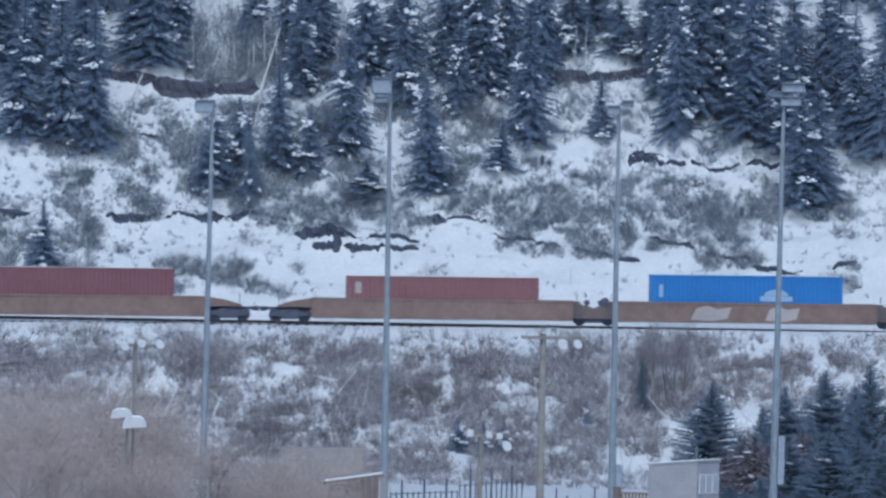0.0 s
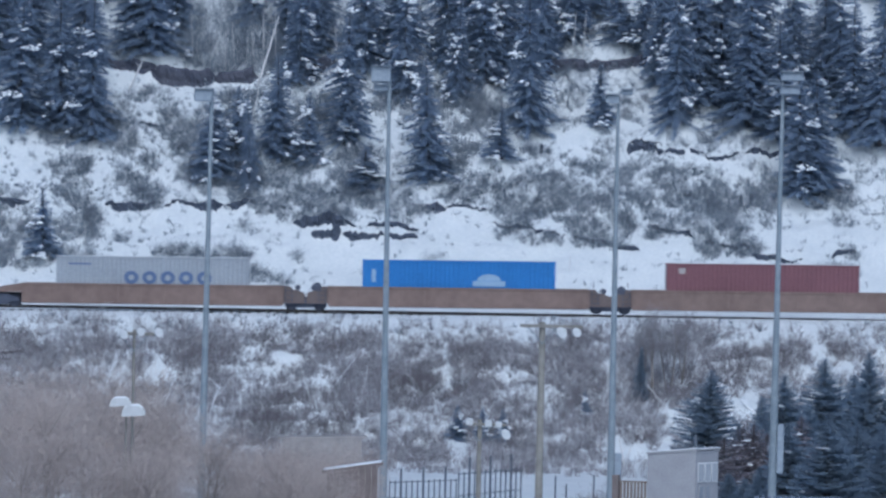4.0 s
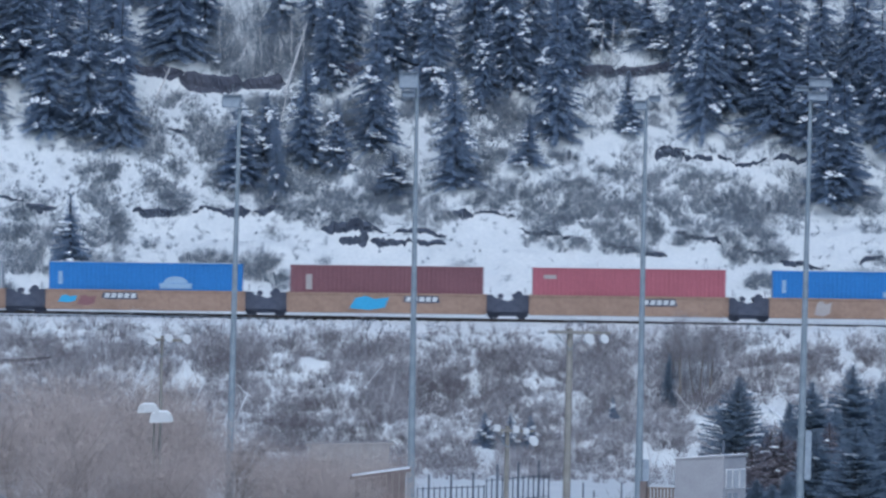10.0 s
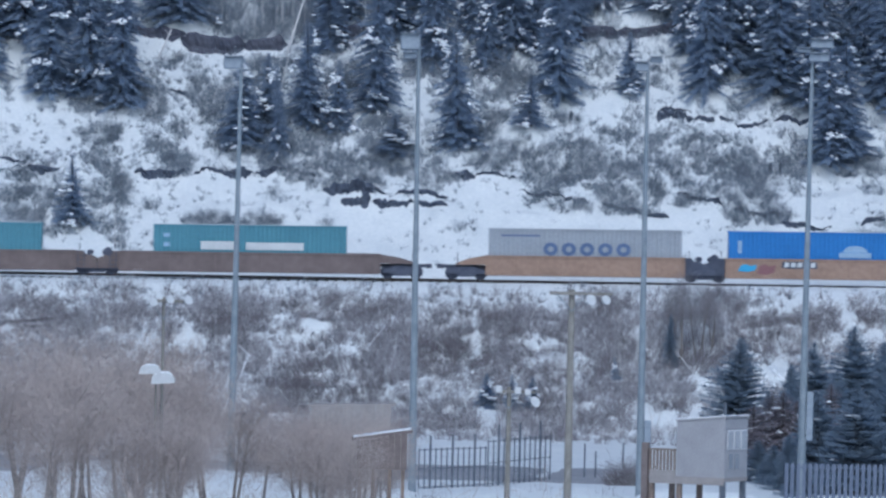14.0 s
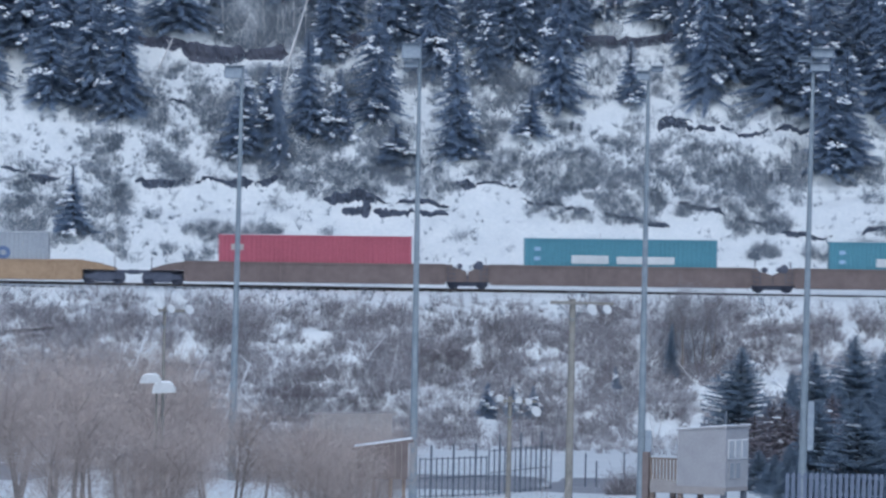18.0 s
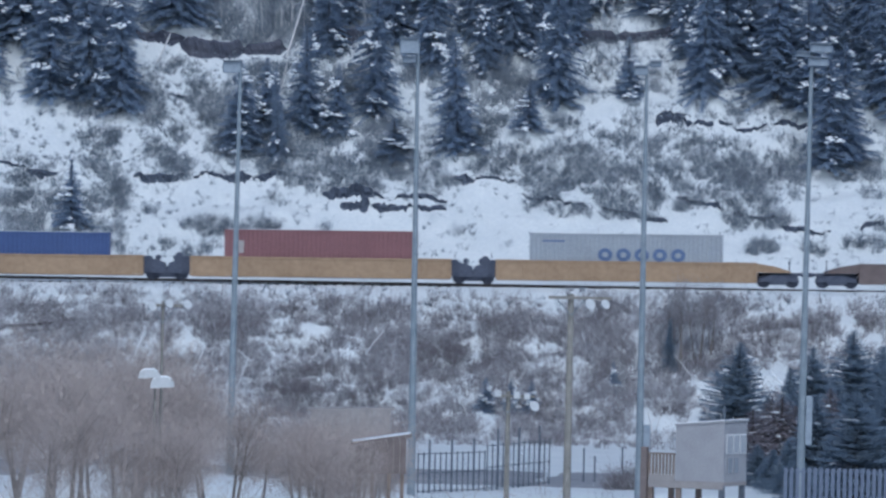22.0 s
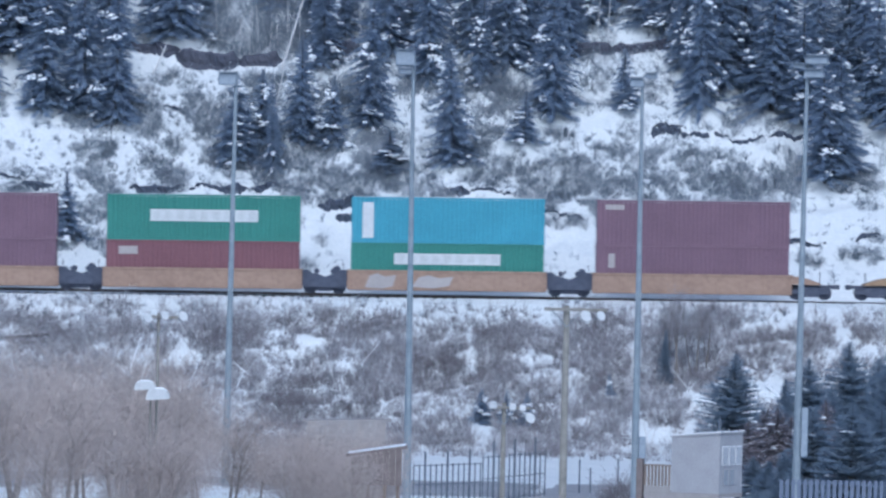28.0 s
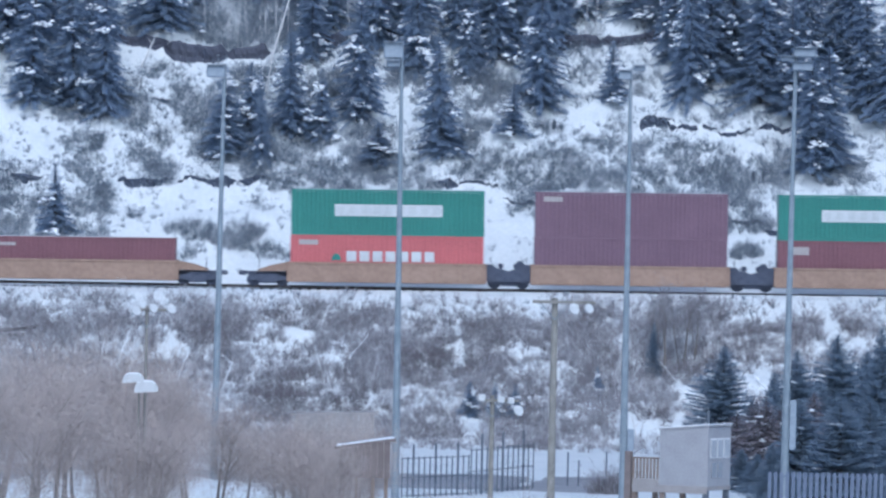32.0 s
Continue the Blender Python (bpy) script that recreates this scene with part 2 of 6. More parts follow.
def lattice(x, y, seed):
    """Smooth value noise, 0 to 1."""
    rng = np.random.default_rng(seed)
    table = rng.random((256, 256))
    i, j = np.floor(x).astype(int), np.floor(y).astype(int)
    u, v = x - i, y - j
    u, v = u * u * (3 - 2 * u), v * v * (3 - 2 * v)
    g = lambda a, b: table[a % 256, b % 256]
    return (g(i, j) * (1 - u) + g(i + 1, j) * u) * (1 - v) + (g(i, j + 1) * (1 - u) + g(i + 1, j + 1) * u) * v


def height(x, y):
    x, y = np.asarray(x, float), np.asarray(y, float)
    z = np.interp(y, PROFILE_Y, PROFILE_Z) + GRADE * np.clip(x, -450, 450) * np.clip((y - 505) / 25, 0, 1)
    bank = np.clip((y - 509) / 4, 0, 1) * np.clip((530 - y) / 3, 0, 1)
    hill = np.clip((y - 541.5) / 3, 0, 1)
    rough = bank * 0.9 + hill * 0.8
    z += rough * 1.1 * (lattice(x / 2.7 + 40, y / 2.1 + 9, 5) - 0.5) + (rough + 0.15) * 0.42 * (lattice(x / 0.9 + 7, y / 0.8 + 3, 6) - 0.5)
    z += hill * np.clip((y - 560) / 40, 0, 1) * 6 * (lattice(x / 14 + 3, y / 14, 8) - 0.5)
    return z


def on(x, y):
    return float(height(x, y))


def ground_sheet():
    near = np.arange(-42, 42.01, 0.28)
    xs = np.concatenate([-42 - np.geomspace(1, 2600, 26)[::-1], near, 42 + np.geomspace(1, 2600, 26)])
    ys = np.concatenate([np.linspace(-3000, -100, 8), np.linspace(-60, 480, 55), np.linspace(486, 504, 10), np.arange(505, 582, 0.28), 583 + np.geomspace(1, 3500, 28)])
    gx, gy = np.meshgrid(xs, ys)
    v = np.stack([gx, gy, height(gx, gy)], -1).reshape(-1, 3)
    w = len(xs)
    i, j = np.meshgrid(np.arange(w - 1), np.arange(len(ys) - 1))
    a = (j * w + i).ravel()
    f = np.stack([a, a + 1, a + w + 1, a + w], -1)
    ob = put("ground", tri_mesh("ground", v, f, True), SNOW)
    tagged(ob, "snow-covered valley floor, railway bank and steep hillside", "ground", kind="structure")


ground_sheet()


# ---------------------------------------------------------------- railway track
def track():
    root = thing("railway_track", Matrix.Identity(4), "single railway track with dark rails on snow-covered sleepers", "railway track", kind="structure")
    for y in (533.88, 535.32):
        bm = bmesh.new()
        box(bm, -430, 430, y - 0.075, y + 0.075, 8.98, 9.0)
        box(bm, -430, 430, y - 0.012, y + 0.012, 9.0, 9.12)
        box(bm, -430, 430, y - 0.037, y + 0.037, 9.12, 9.16)
        rail = part("rail", bm, RAIL, root)
        rail.matrix_basis = Matrix(((1, 0, 0, 0), (0, 1, 0, 0), (GRADE, 0, 1, 0), (0, 0, 0, 1)))
    sleeper = None
    for i in range(200):
        x = -60 + 0.6 * i
        m = pose(x, 534.6, 8.9 + GRADE * x)
        if sleeper is None:
            sleeper = part("sleeper", boxed(-0.11, 0.11, -1.3, 1.3, -0.1, 0.09, 0.01), SLEEPER, root, m=m)
        else:
            put("sleeper", sleeper.data, SLEEPER, root, m=m)


track()


# ---------------------------------------------------------------- spruces
def spruce_meshes(seed, tall=10.0, wide=2.0, boughs=300, clumps=22, dense=10.0, upturned=False):
    """Trunk, boughs with side twigs, and ragged clumps of snow lying on some of the boughs."""
    rng = np.random.default_rng(seed)
    base, way, length, radius, tips = [], [], [], [], []
    lobes = rng.uniform(0, 6.28, 4)
    fat = (10 / dense) ** 0.6
    for i in range(boughs):
        share = 0.05 + 0.93 * ((i + rng.uniform(0, 1)) / boughs) ** 1.15
        z = tall * share
        a = i * 2.39996 + rng.uniform(-0.3, 0.3)
        r = wide * (1 - share) ** 0.8 * (1 + 0.16 * math.sin(3 * a + lobes[0] + 5 * share) + 0.12 * math.sin(9 * share + lobes[1] + a))
        k = max(0.12, r * rng.uniform(0.6, 1.2))
        out, across = np.array([math.cos(a), math.sin(a), 0]), np.array([-math.sin(a), math.cos(a), 0])
        d = out + [0, 0, (0.42 if upturned and share > 0.3 else 0.0 if upturned else -0.42 if share < 0.7 else 0.1) + rng.uniform(-0.25, 0.25)]
        d /= np.linalg.norm(d)
        p = np.array([0, 0, z])
        base.append(p), way.append(d), length.append(k * 0.9), radius.append(0.03)
        m = max(3, int(dense * k) + 2)
        for q in np.linspace(0.15, 1.0, m):
            for s in (-1, 1):
                base.append(p + d * k * q)
                way.append(d * 0.8 + across * s * rng.uniform(0.3, 1.5) + [0, 0, rng.uniform(0.0, 1.3) if upturned else rng.uniform(-0.9, 0.4)])
                length.append(rng.uniform(0.20, 0.46) * (1.2 - 0.4 * q) * min(1, k))
                radius.append(rng.uniform(0.036, 0.068) * fat)
        if k > 0.3:
            tips.append((p, d, k, across, share, a))
    # dabs of snow lie along the outer boughs, thicker on some sides and heights of the crown
    weight = np.array([max(0.05, math.sin(2 * t[5] + lobes[2]) + math.sin(14 * t[4] + lobes[3] + t[5])) for t in tips])
    caps, cap_size = [], []
    for j in rng.choice(len(tips), clumps, replace=False, p=weight / weight.sum()):
        p, d, k, across, share, a = tips[j]
        big, reach = 0.55 + 1.15 * rng.random() ** 2, rng.uniform(0.12, 0.5)
        for i in range(3 + int(5 * big * rng.uniform(0.6, 1.3))):
            out = rng.uniform(1.0 - reach, 1.12)
            caps.append(p + d * k * out + across * rng.normal(0, 0.15) * big * (1.3 - 0.5 * out) + [0, 0, 0.09 + rng.normal(0, 0.05) * big])
            g = rng.uniform(0.045, 0.125) * (0.6 + 0.5 * big)
            cap_size.append((g * rng.uniform(0.9, 1.7), g, g * rng.uniform(0.5, 0.9)))
    crown = tri_mesh("crown", *blades(np.array(base), np.array(way), np.array(length), np.array(radius), seed))
    load_mesh = tri_mesh("snow_load", *lumps(np.array(caps), np.array(cap_size), rough=0.4, seed=seed), True)
    bm = rodded((0, 0, -0.6), (0, 0, tall * 0.97), 0.16, 0.02, 7)
    trunk = bpy.data.meshes.new("trunk")
    bm.to_mesh(trunk)
    bm.free()
    return tall, wide, trunk, crown, load_mesh


SPRUCES = [spruce_meshes(11, 10, 2.0, 320, 46, 18), spruce_meshes(12, 10, 2.2, 300, 52, 18), spruce_meshes(13, 9, 1.8, 310, 36, 18), spruce_meshes(14, 11, 2.2, 330, 34, 18)]
DARK_SPRUCES = [spruce_meshes(23, 10, 2.1, 330, 16, 18), spruce_meshes(24, 11, 2.2, 330, 20, 18)]
SMALL_SPRUCES = [spruce_meshes(18, 5, 1.1, 220, 14, 16), spruce_meshes(19, 4.5, 0.9, 200, 9, 16)]
BARE_SPRUCES = [spruce_meshes(15, 10, 2.1, 430, 1, 15, True), spruce_meshes(16, 10, 1.9, 430, 1, 15, True)]
DEAD_SPRUCES = [spruce_meshes(17, 9, 2.2, 260, 20, 13), spruce_meshes(25, 9, 2.2, 260, 16, 13)]
WOOD_SPRUCES = [spruce_meshes(20, 10, 2.1, 180, 8, 5), spruce_meshes(21, 11, 2.2, 190, 10, 5), spruce_meshes(22, 9, 2.0, 180, 3, 5)]


def spruce(x, y, tall, wide, snowy=True, label="dark spruce with snow clumps on its boughs on the hillside", group="spruces on the hillside", dead=False, wood=False):
    kinds = WOOD_SPRUCES if wood else DEAD_SPRUCES if dead else SMALL_SPRUCES if snowy and tall < 5.5 else DARK_SPRUCES if snowy and (x > 18 or x < -16 or wide < 1) else SPRUCES if snowy else BARE_SPRUCES
    rng = random.Random(x * 31 + y * 17)
    t, w, trunk, crown, snow = kinds[rng.randrange(len(kinds))]
    m = pose(x, y, on(x, y) - 0.1, rng.uniform(-2, 2), rng.uniform(-2, 2), rng.uniform(0, 360))
    root = thing("spruce_tree", m @ Matrix.Diagonal((wide / w, wide / w, tall / t, 1)), label, "tree", group)
    put("trunk", trunk, BARK, root)
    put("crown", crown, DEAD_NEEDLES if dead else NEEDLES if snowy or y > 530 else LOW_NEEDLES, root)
    tagged(put("snow_load", snow, CAP, root), kind="stuff")


# ---------------------------------------------------------------- brush
BRUSH = {"hill": [], "bank": [], "tuft": [], "flat": []}


CLEARINGS = []


def clearing(x, y, rx, ry, keep=0.0):
    """Bare snow: bushes inside the ellipse are left out, but for a share to keep."""
    CLEARINGS.append((x, y, rx, ry, keep))


def thicket(zone, x, y, rx, ry, n, tall=0.9):
    """n bushes strewn over an ellipse of the plan."""
    rng = np.random.default_rng(int(abs(x * 131 + y * 977)) + n)
    a, r = rng.uniform(0, 6.283, n), np.sqrt(rng.uniform(0, 1, n))
    BRUSH[zone].append(np.stack([x + rx * r * np.cos(a), y + ry * r * np.sin(a), tall * rng.uniform(0.55, 1.25, n)], -1))


def scatter(zone, x0, x1, y0, y1, n, tall, cell, cut, seed):
    """Bushes over a stretch, thick where a noise is high."""
    rng = np.random.default_rng(seed)
    x, y = rng.uniform(x0, x1, n), rng.uniform(y0, y1, n)
    keep = lattice(x / cell + 11, y / cell * 0.8 + 5, seed) + 0.35 * lattice(x / cell * 3, y / cell * 3, seed + 1) > cut + 0.17
    x, y = x[keep], y[keep]
    BRUSH[zone].append(np.stack([x, y, tall * rng.uniform(0.5, 1.3, len(x))], -1))


def bushes(spots, stems, thick, spread, seed, cleared=True, sprays=5):
    """All bushes of a zone as one mesh of tapered twigs."""
    rng = np.random.default_rng(seed)
    for x, y, rx, ry, keep in CLEARINGS if cleared else ():
        away = ((spots[:, 0] - x) / rx) ** 2 + ((spots[:, 1] - y) / ry) ** 2
        edge = rng.uniform(0.5, 1.3, len(spots)) + (1.2 * lattice(spots[:, 0] / 0.7, spots[:, 1] / 0.9, 77) - 0.6)
        spots = spots[(away > edge) | (rng.uniform(0, 1, len(spots)) < keep)]
    n = len(spots)
    z = height(spots[:, 0], spots[:, 1])
    foot = np.stack([spots[:, 0], spots[:, 1], z - 0.05], -1)
    tall = spots[:, 2]
    k = n * stems
    foot = np.repeat(foot, stems, 0) + rng.normal(0, 0.10, (k, 3)) * [1, 1, 0]
    tall = np.repeat(tall, stems) * rng.uniform(0.45, 1.1, k)
    way = np.stack([rng.normal(0, spread, k), rng.normal(0, spread, k), np.ones(k)], -1)
    way /= np.linalg.norm(way, axis=1, keepdims=True)
    pieces = [blades(foot, way, tall, thick * rng.uniform(0.6, 1.3, k), seed)]
    # a cloud of short side twigs round each stem
    for share in np.linspace(0.2, 0.85, sprays):
        start = foot + way * (tall * (share + rng.uniform(-0.12, 0.15, k)))[:, None] + rng.normal(0, 0.05, (k, 3))
        turn = way + rng.normal(0, 0.75, way.shape)
        pieces.append(blades(start, turn, tall * rng.uniform(0.14, 0.36, k), thick * rng.uniform(0.5, 1.0, k), seed + 1))
    return merged(pieces)


# ---------------------------------------------------------------- rock ledges and dead wood
def ledge(x0, y0, x1, y1, thick, material, label, seed, sag=0.0):
    """A broken outcrop that runs across the slope: one jagged face with an undercut."""
    rng = np.random.default_rng(seed)
    n = max(8, int(math.hypot(x1 - x0, y1 - y0) / 0.16))
    t = np.linspace(0, 1, n)
    wob = lattice(t * n / 5 + seed, t * 0 + 3, seed) - 0.5
    x = x0 + (x1 - x0) * t + rng.normal(0, 0.03, n)
    y = y0 + (y1 - y0) * t - sag * 4 * t * (1 - t) + 0.22 * wob + rng.normal(0, 0.05 if material is ROCK else 0.015, n)
    broken = lattice(t * n / 6, t * 0 + 7, seed + 2)
    if material is ROCK:
        h = np.clip(1.6 * broken, 0.16, 1.25) * rng.uniform(0.75, 1.2, n)
    else:
        h = 0.7 + 0.5 * lattice(t * n / 14, t * 0 + 7, seed + 2)
    h = thick * h * np.minimum(1, 6 * np.minimum(t, 1 - t) + 0.1)
    z = height(x, y)
    root = thing("rock_ledge", Matrix.Identity(4), label, "rock ledge", "ledges on the hillside")

    def strip(rows, closed=True):
        v = np.stack([np.stack([x, y + dy, z + dz], -1) for dy, dz in rows], 1).reshape(-1, 3)
        k, faces = len(rows), []
        for i in range(n - 1):
            for j in range(k):
                faces.append((i * k + j, i * k + (j + 1) % k, (i + 1) * k + (j + 1) % k, (i + 1) * k + j))
        return v, np.array(faces)

    jag = lambda s: rng.normal(0, s if material is ROCK else 0.6 * s, n)
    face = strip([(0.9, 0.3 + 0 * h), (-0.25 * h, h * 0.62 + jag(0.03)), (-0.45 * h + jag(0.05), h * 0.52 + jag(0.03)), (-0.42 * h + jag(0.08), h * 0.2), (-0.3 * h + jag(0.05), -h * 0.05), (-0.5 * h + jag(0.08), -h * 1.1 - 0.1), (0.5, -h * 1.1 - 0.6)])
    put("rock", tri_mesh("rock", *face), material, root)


def snag(x, y, tall, lean, material=BIRCH, label="dead leaning birch trunk, bare and pale", r=0.085):
    """A bare leaning trunk with broken limbs; lean in degrees to +x."""
    rng = random.Random(x * 7 + y)
    root = thing("dead_tree", pose(x, y, on(x, y) - 0.2, rng.uniform(-4, 6), lean, 0), label, "dead tree")
    part("trunk", rodded((0, 0, 0), (0, 0, tall), r, r * 0.45, 8), material, root)
    for i in range(5):
        z, a = tall * rng.uniform(0.35, 0.95), rng.uniform(0, 6.28)
        k = rng.uniform(0.2, 0.6)
        part("limb", rodded((0, 0, z), (k * math.cos(a), k * math.sin(a), z + k * 0.6), r * 0.3, 0.006, 5), material, root)


def bare_meshes(seed, tall=8.0, twigs=5000, thin=0.0040):
    """A leafless tree of several stems, and a haze of fine twigs in its upper half."""
    rng = np.random.default_rng(seed)
    base, way, length, radius, limbs = [], [], [], [], []
    for s in range(2):
        a = rng.uniform(0, 6.283)
        lean = np.array([math.cos(a) * 0.13, math.sin(a) * 0.13, 1.0])
        lean /= np.linalg.norm(lean)
        foot = np.array([rng.normal(0, 0.15), rng.normal(0, 0.15), -0.3])
        base.append(foot), way.append(lean), length.append(tall * rng.uniform(0.7, 0.9)), radius.append(rng.uniform(0.09, 0.16))
        for i in range(18):
            q = rng.uniform(0.55, 0.9)
            p = foot + lean * length[-1 - i] * q
            a = rng.uniform(0, 6.283)
            d = np.array([math.cos(a) * 0.75, math.sin(a) * 0.75, 1.0])
            d /= np.linalg.norm(d)
            k = tall * rng.uniform(0.14, 0.30)
            limbs.append((p, d, k))
            base.append(p), way.append(d), length.append(k), radius.append(0.016)
    wood = cones(np.array(base), np.array(way), np.array(length), np.array(radius))
    pick = rng.integers(0, len(limbs), twigs)
    P = np.array([l[0] for l in limbs])[pick]
    D = np.array([l[1] for l in limbs])[pick]
    K = np.array([l[2] for l in limbs])[pick]
    start = P + D * (K * rng.uniform(0.1, 1.0, twigs))[:, None] + rng.normal(0, 0.42, (twigs, 3))
    turn = D + rng.normal(0, 0.9, (twigs, 3))
    fine = blades(start, turn, rng.uniform(0.35, 0.95, twigs), 1.25 * thin * rng.uniform(0.6, 1.4, twigs), seed)
    return tall, tri_mesh("trunk", *wood), tri_mesh("twig_crown", *fine)


WILLOWS = [bare_meshes(s) for s in (31, 32, 33)]
SPARSE = [bare_meshes(s, twigs=2200, thin=0.006) for s in (34, 35)]


def bare_tree(x, y, tall, wide=1.0, label="leafless grey-brown willow with a haze of fine twigs", group="bare trees on the flat", twig=WILLOW, kinds=WILLOWS):
    rng = random.Random(x * 13 + y * 5)
    t, wood, fine = kinds[rng.randrange(len(kinds))]
    m = pose(x, y, on(x, y) - 0.15, rng.uniform(-3, 3), rng.uniform(-3, 3), rng.uniform(0, 360))
    root = thing("bare_tree", m @ Matrix.Diagonal((wide, wide, tall / t, 1)), label, "tree", group)
    put("trunk", wood, WILLOW_BARK, root)
    tagged(put("twig_crown", fine, twig, root), kind="stuff")

# spruces on the hillside
spruce(2.98, 513.75, 2.2, 0.86)
spruce(4.46, 513.15, 2.4, 0.75)
spruce(5.73, 513.35, 2.1, 0.75)
spruce(10.77, 516.25, 2.1, 0.52)
spruce(-26.04, 556.85, 9.7, 2.51)
spruce(-23.37, 557.05, 10.4, 2.51)
spruce(-28.14, 561.65, 9.8, 2.63)
spruce(-30.43, 562.05, 9.8, 2.63)
spruce(-25.55, 562.15, 10.5, 2.44)
spruce(-21.98, 562.2, 9.8, 2.07)
spruce(-28.99, 563.05, 7.5, 2.26)
spruce(-17.69, 562.85, 9.8, 2.45)
spruce(-18.86, 563.7, 8.3, 2.07)
spruce(-13.13, 552.4, 6.1, 1.94)
spruce(-11.7, 553.8, 5.2, 1.48)
spruce(-8.95, 554.6, 7.0, 1.95)
spruce(-6.98, 554.25, 4.8, 1.30)
spruce(-7.66, 560.75, 7.5, 1.87)
spruce(-4.54, 556.25, 9.7, 2.23)
spruce(-3.38, 562.05, 9.0, 2.25)
spruce(-0.7, 559.65, 9.7, 2.06)
spruce(0.98, 552.3, 8.3, 2.12)
spruce(1.87, 562.6, 9.8, 2.26)
spruce(3.95, 561.65, 11.3, 2.44)
spruce(5.82, 562.15, 10.5, 2.25)
spruce(7.54, 556.75, 10.4, 2.23)
spruce(8.64, 562.2, 8.3, 1.69)
spruce(5.62, 554.15, 3.3, 1.30)
spruce(12.19, 557.5, 4.1, 1.30)
spruce(13.62, 564.3, 4.5, 1.70)
spruce(10.71, 565.65, 4.5, 1.51)
spruce(15.23, 563.75, 5.7, 1.51)
spruce(12.04, 567.1, 5.3, 1.71)
spruce(17.22, 557.4, 11.2, 2.05)
spruce(16.34, 561.4, 9.0, 1.88)
spruce(18.75, 559.5, 12.0, 2.81)
spruce(20.26, 560.5, 12.0, 2.62)
spruce(21.88, 557.3, 11.2, 2.79)
spruce(22.87, 560.05, 10.5, 2.62)
spruce(25.25, 551.6, 8.8, 2.30)
spruce(23.91, 556.6, 8.2, 2.42)
spruce(26.39, 552.65, 8.1, 2.40)
spruce(28.95, 557.2, 9.7, 2.42)
spruce(28.1, 559.65, 9.7, 2.24)
spruce(25.12, 560.1, 9.7, 2.43)
spruce(27.01, 560.6, 9.4, 2.25)
spruce(30.59, 556.25, 11.2, 2.60)
spruce(-30.93, 558.65, 9.7, 2.61)
spruce(-23.79, 545.45, 4.4, 1.35)
spruce(-6.42, 563.4, 8.3, 1.88)
spruce(-8.73, 564.85, 6.0, 1.70)
spruce(-11.05, 566.25, 5.3, 1.51)
spruce(2.98, 564.55, 8.3, 2.08)
spruce(-3.16, 552.35, 2.6, 1.66)
spruce(-27.59, 564.55, 7.5, 2.26)
spruce(-1.17, 564.45, 8.3, 2.26)
spruce(7.88, 564.6, 7.5, 2.08)
spruce(-21.26, 555.9, 10.4, 2.3)
spruce(-10.68, 551.3, 6.6, 0.95)
spruce(2.6, 559.2, 7.2, 1.5)
spruce(4.6, 560.6, 8.6, 2.0)
spruce(-16.0, 565.2, 8.0, 2.0)
spruce(10.2, 564.4, 7.6, 1.9)

# the wood goes on to both sides
rng = random.Random(6)
for i in range(36):
    x, y = rng.choice((-1, 1)) * rng.uniform(41, 95), rng.uniform(548, 590)
    spruce(round(x, 1), round(y, 1), rng.uniform(7, 12), rng.uniform(1.8, 2.7), wood=True)

# denser wood higher up the slope
rng = random.Random(5)
for i in range(165):
    x, y = rng.uniform(-41, 41), rng.uniform(566.8, 583)
    if -17.5 < x < -7.5 and y < 571 or 8.2 < x < 15.6 and y < 573 or 25.5 < x < 29 and y < 574:
        continue
    spruce(round(x, 1), round(y, 1), rng.uniform(7, 12), rng.uniform(1.8, 2.7), wood=True)

# bare brush on the hillside
thicket("hill", -28.19, 556.70, 0.91, 0.65, 18, 0.69)
thicket("hill", -23.66, 555.70, 2.19, 0.60, 63, 0.78)
thicket("hill", -21.64, 556.20, 1.46, 0.58, 68, 0.81)
thicket("hill", -22.04, 553.40, 1.17, 0.78, 65, 0.79)
thicket("hill", -22.16, 552.30, 0.91, 0.53, 29, 0.75)
thicket("hill", -24.96, 552.80, 0.73, 0.60, 15, 0.72)
thicket("hill", -26.85, 553.55, 0.51, 0.53, 8, 0.69)
thicket("hill", -23.02, 551.05, 0.51, 0.65, 15, 0.81)
thicket("hill", -21.05, 558.95, 0.73, 1.53, 45, 0.72)
thicket("hill", -19.31, 557.60, 0.73, 1.28, 40, 0.75)
thicket("hill", -17.16, 559.65, 1.09, 1.18, 36, 0.69)
thicket("hill", -19.01, 555.50, 0.88, 1.30, 87, 0.79)
thicket("hill", -18.95, 552.00, 0.51, 0.73, 27, 0.78)
thicket("hill", -17.17, 553.65, 0.66, 0.80, 29, 0.75)
thicket("hill", -17.12, 550.80, 1.02, 1.25, 54, 0.81)
thicket("hill", -16.10, 556.95, 0.91, 1.08, 58, 0.78)
thicket("hill", -16.34, 558.05, 0.73, 0.40, 18, 0.72)
thicket("hill", -12.79, 553.25, 2.01, 1.83, 232, 0.81)
thicket("hill", -14.80, 552.85, 0.73, 0.63, 36, 0.86)
thicket("hill", -11.25, 551.60, 0.95, 1.58, 100, 0.81)
thicket("hill", -10.58, 553.40, 0.73, 2.45, 122, 0.84)
thicket("hill", -26.13, 550.60, 1.17, 0.65, 29, 0.75)
thicket("hill", -27.83, 551.40, 0.91, 0.43, 12, 0.69)
thicket("hill", -21.88, 550.65, 0.95, 0.70, 42, 0.84)
thicket("hill", -20.64, 548.10, 0.51, 1.88, 43, 0.75)
thicket("hill", -20.82, 544.45, 0.58, 1.15, 42, 0.78)
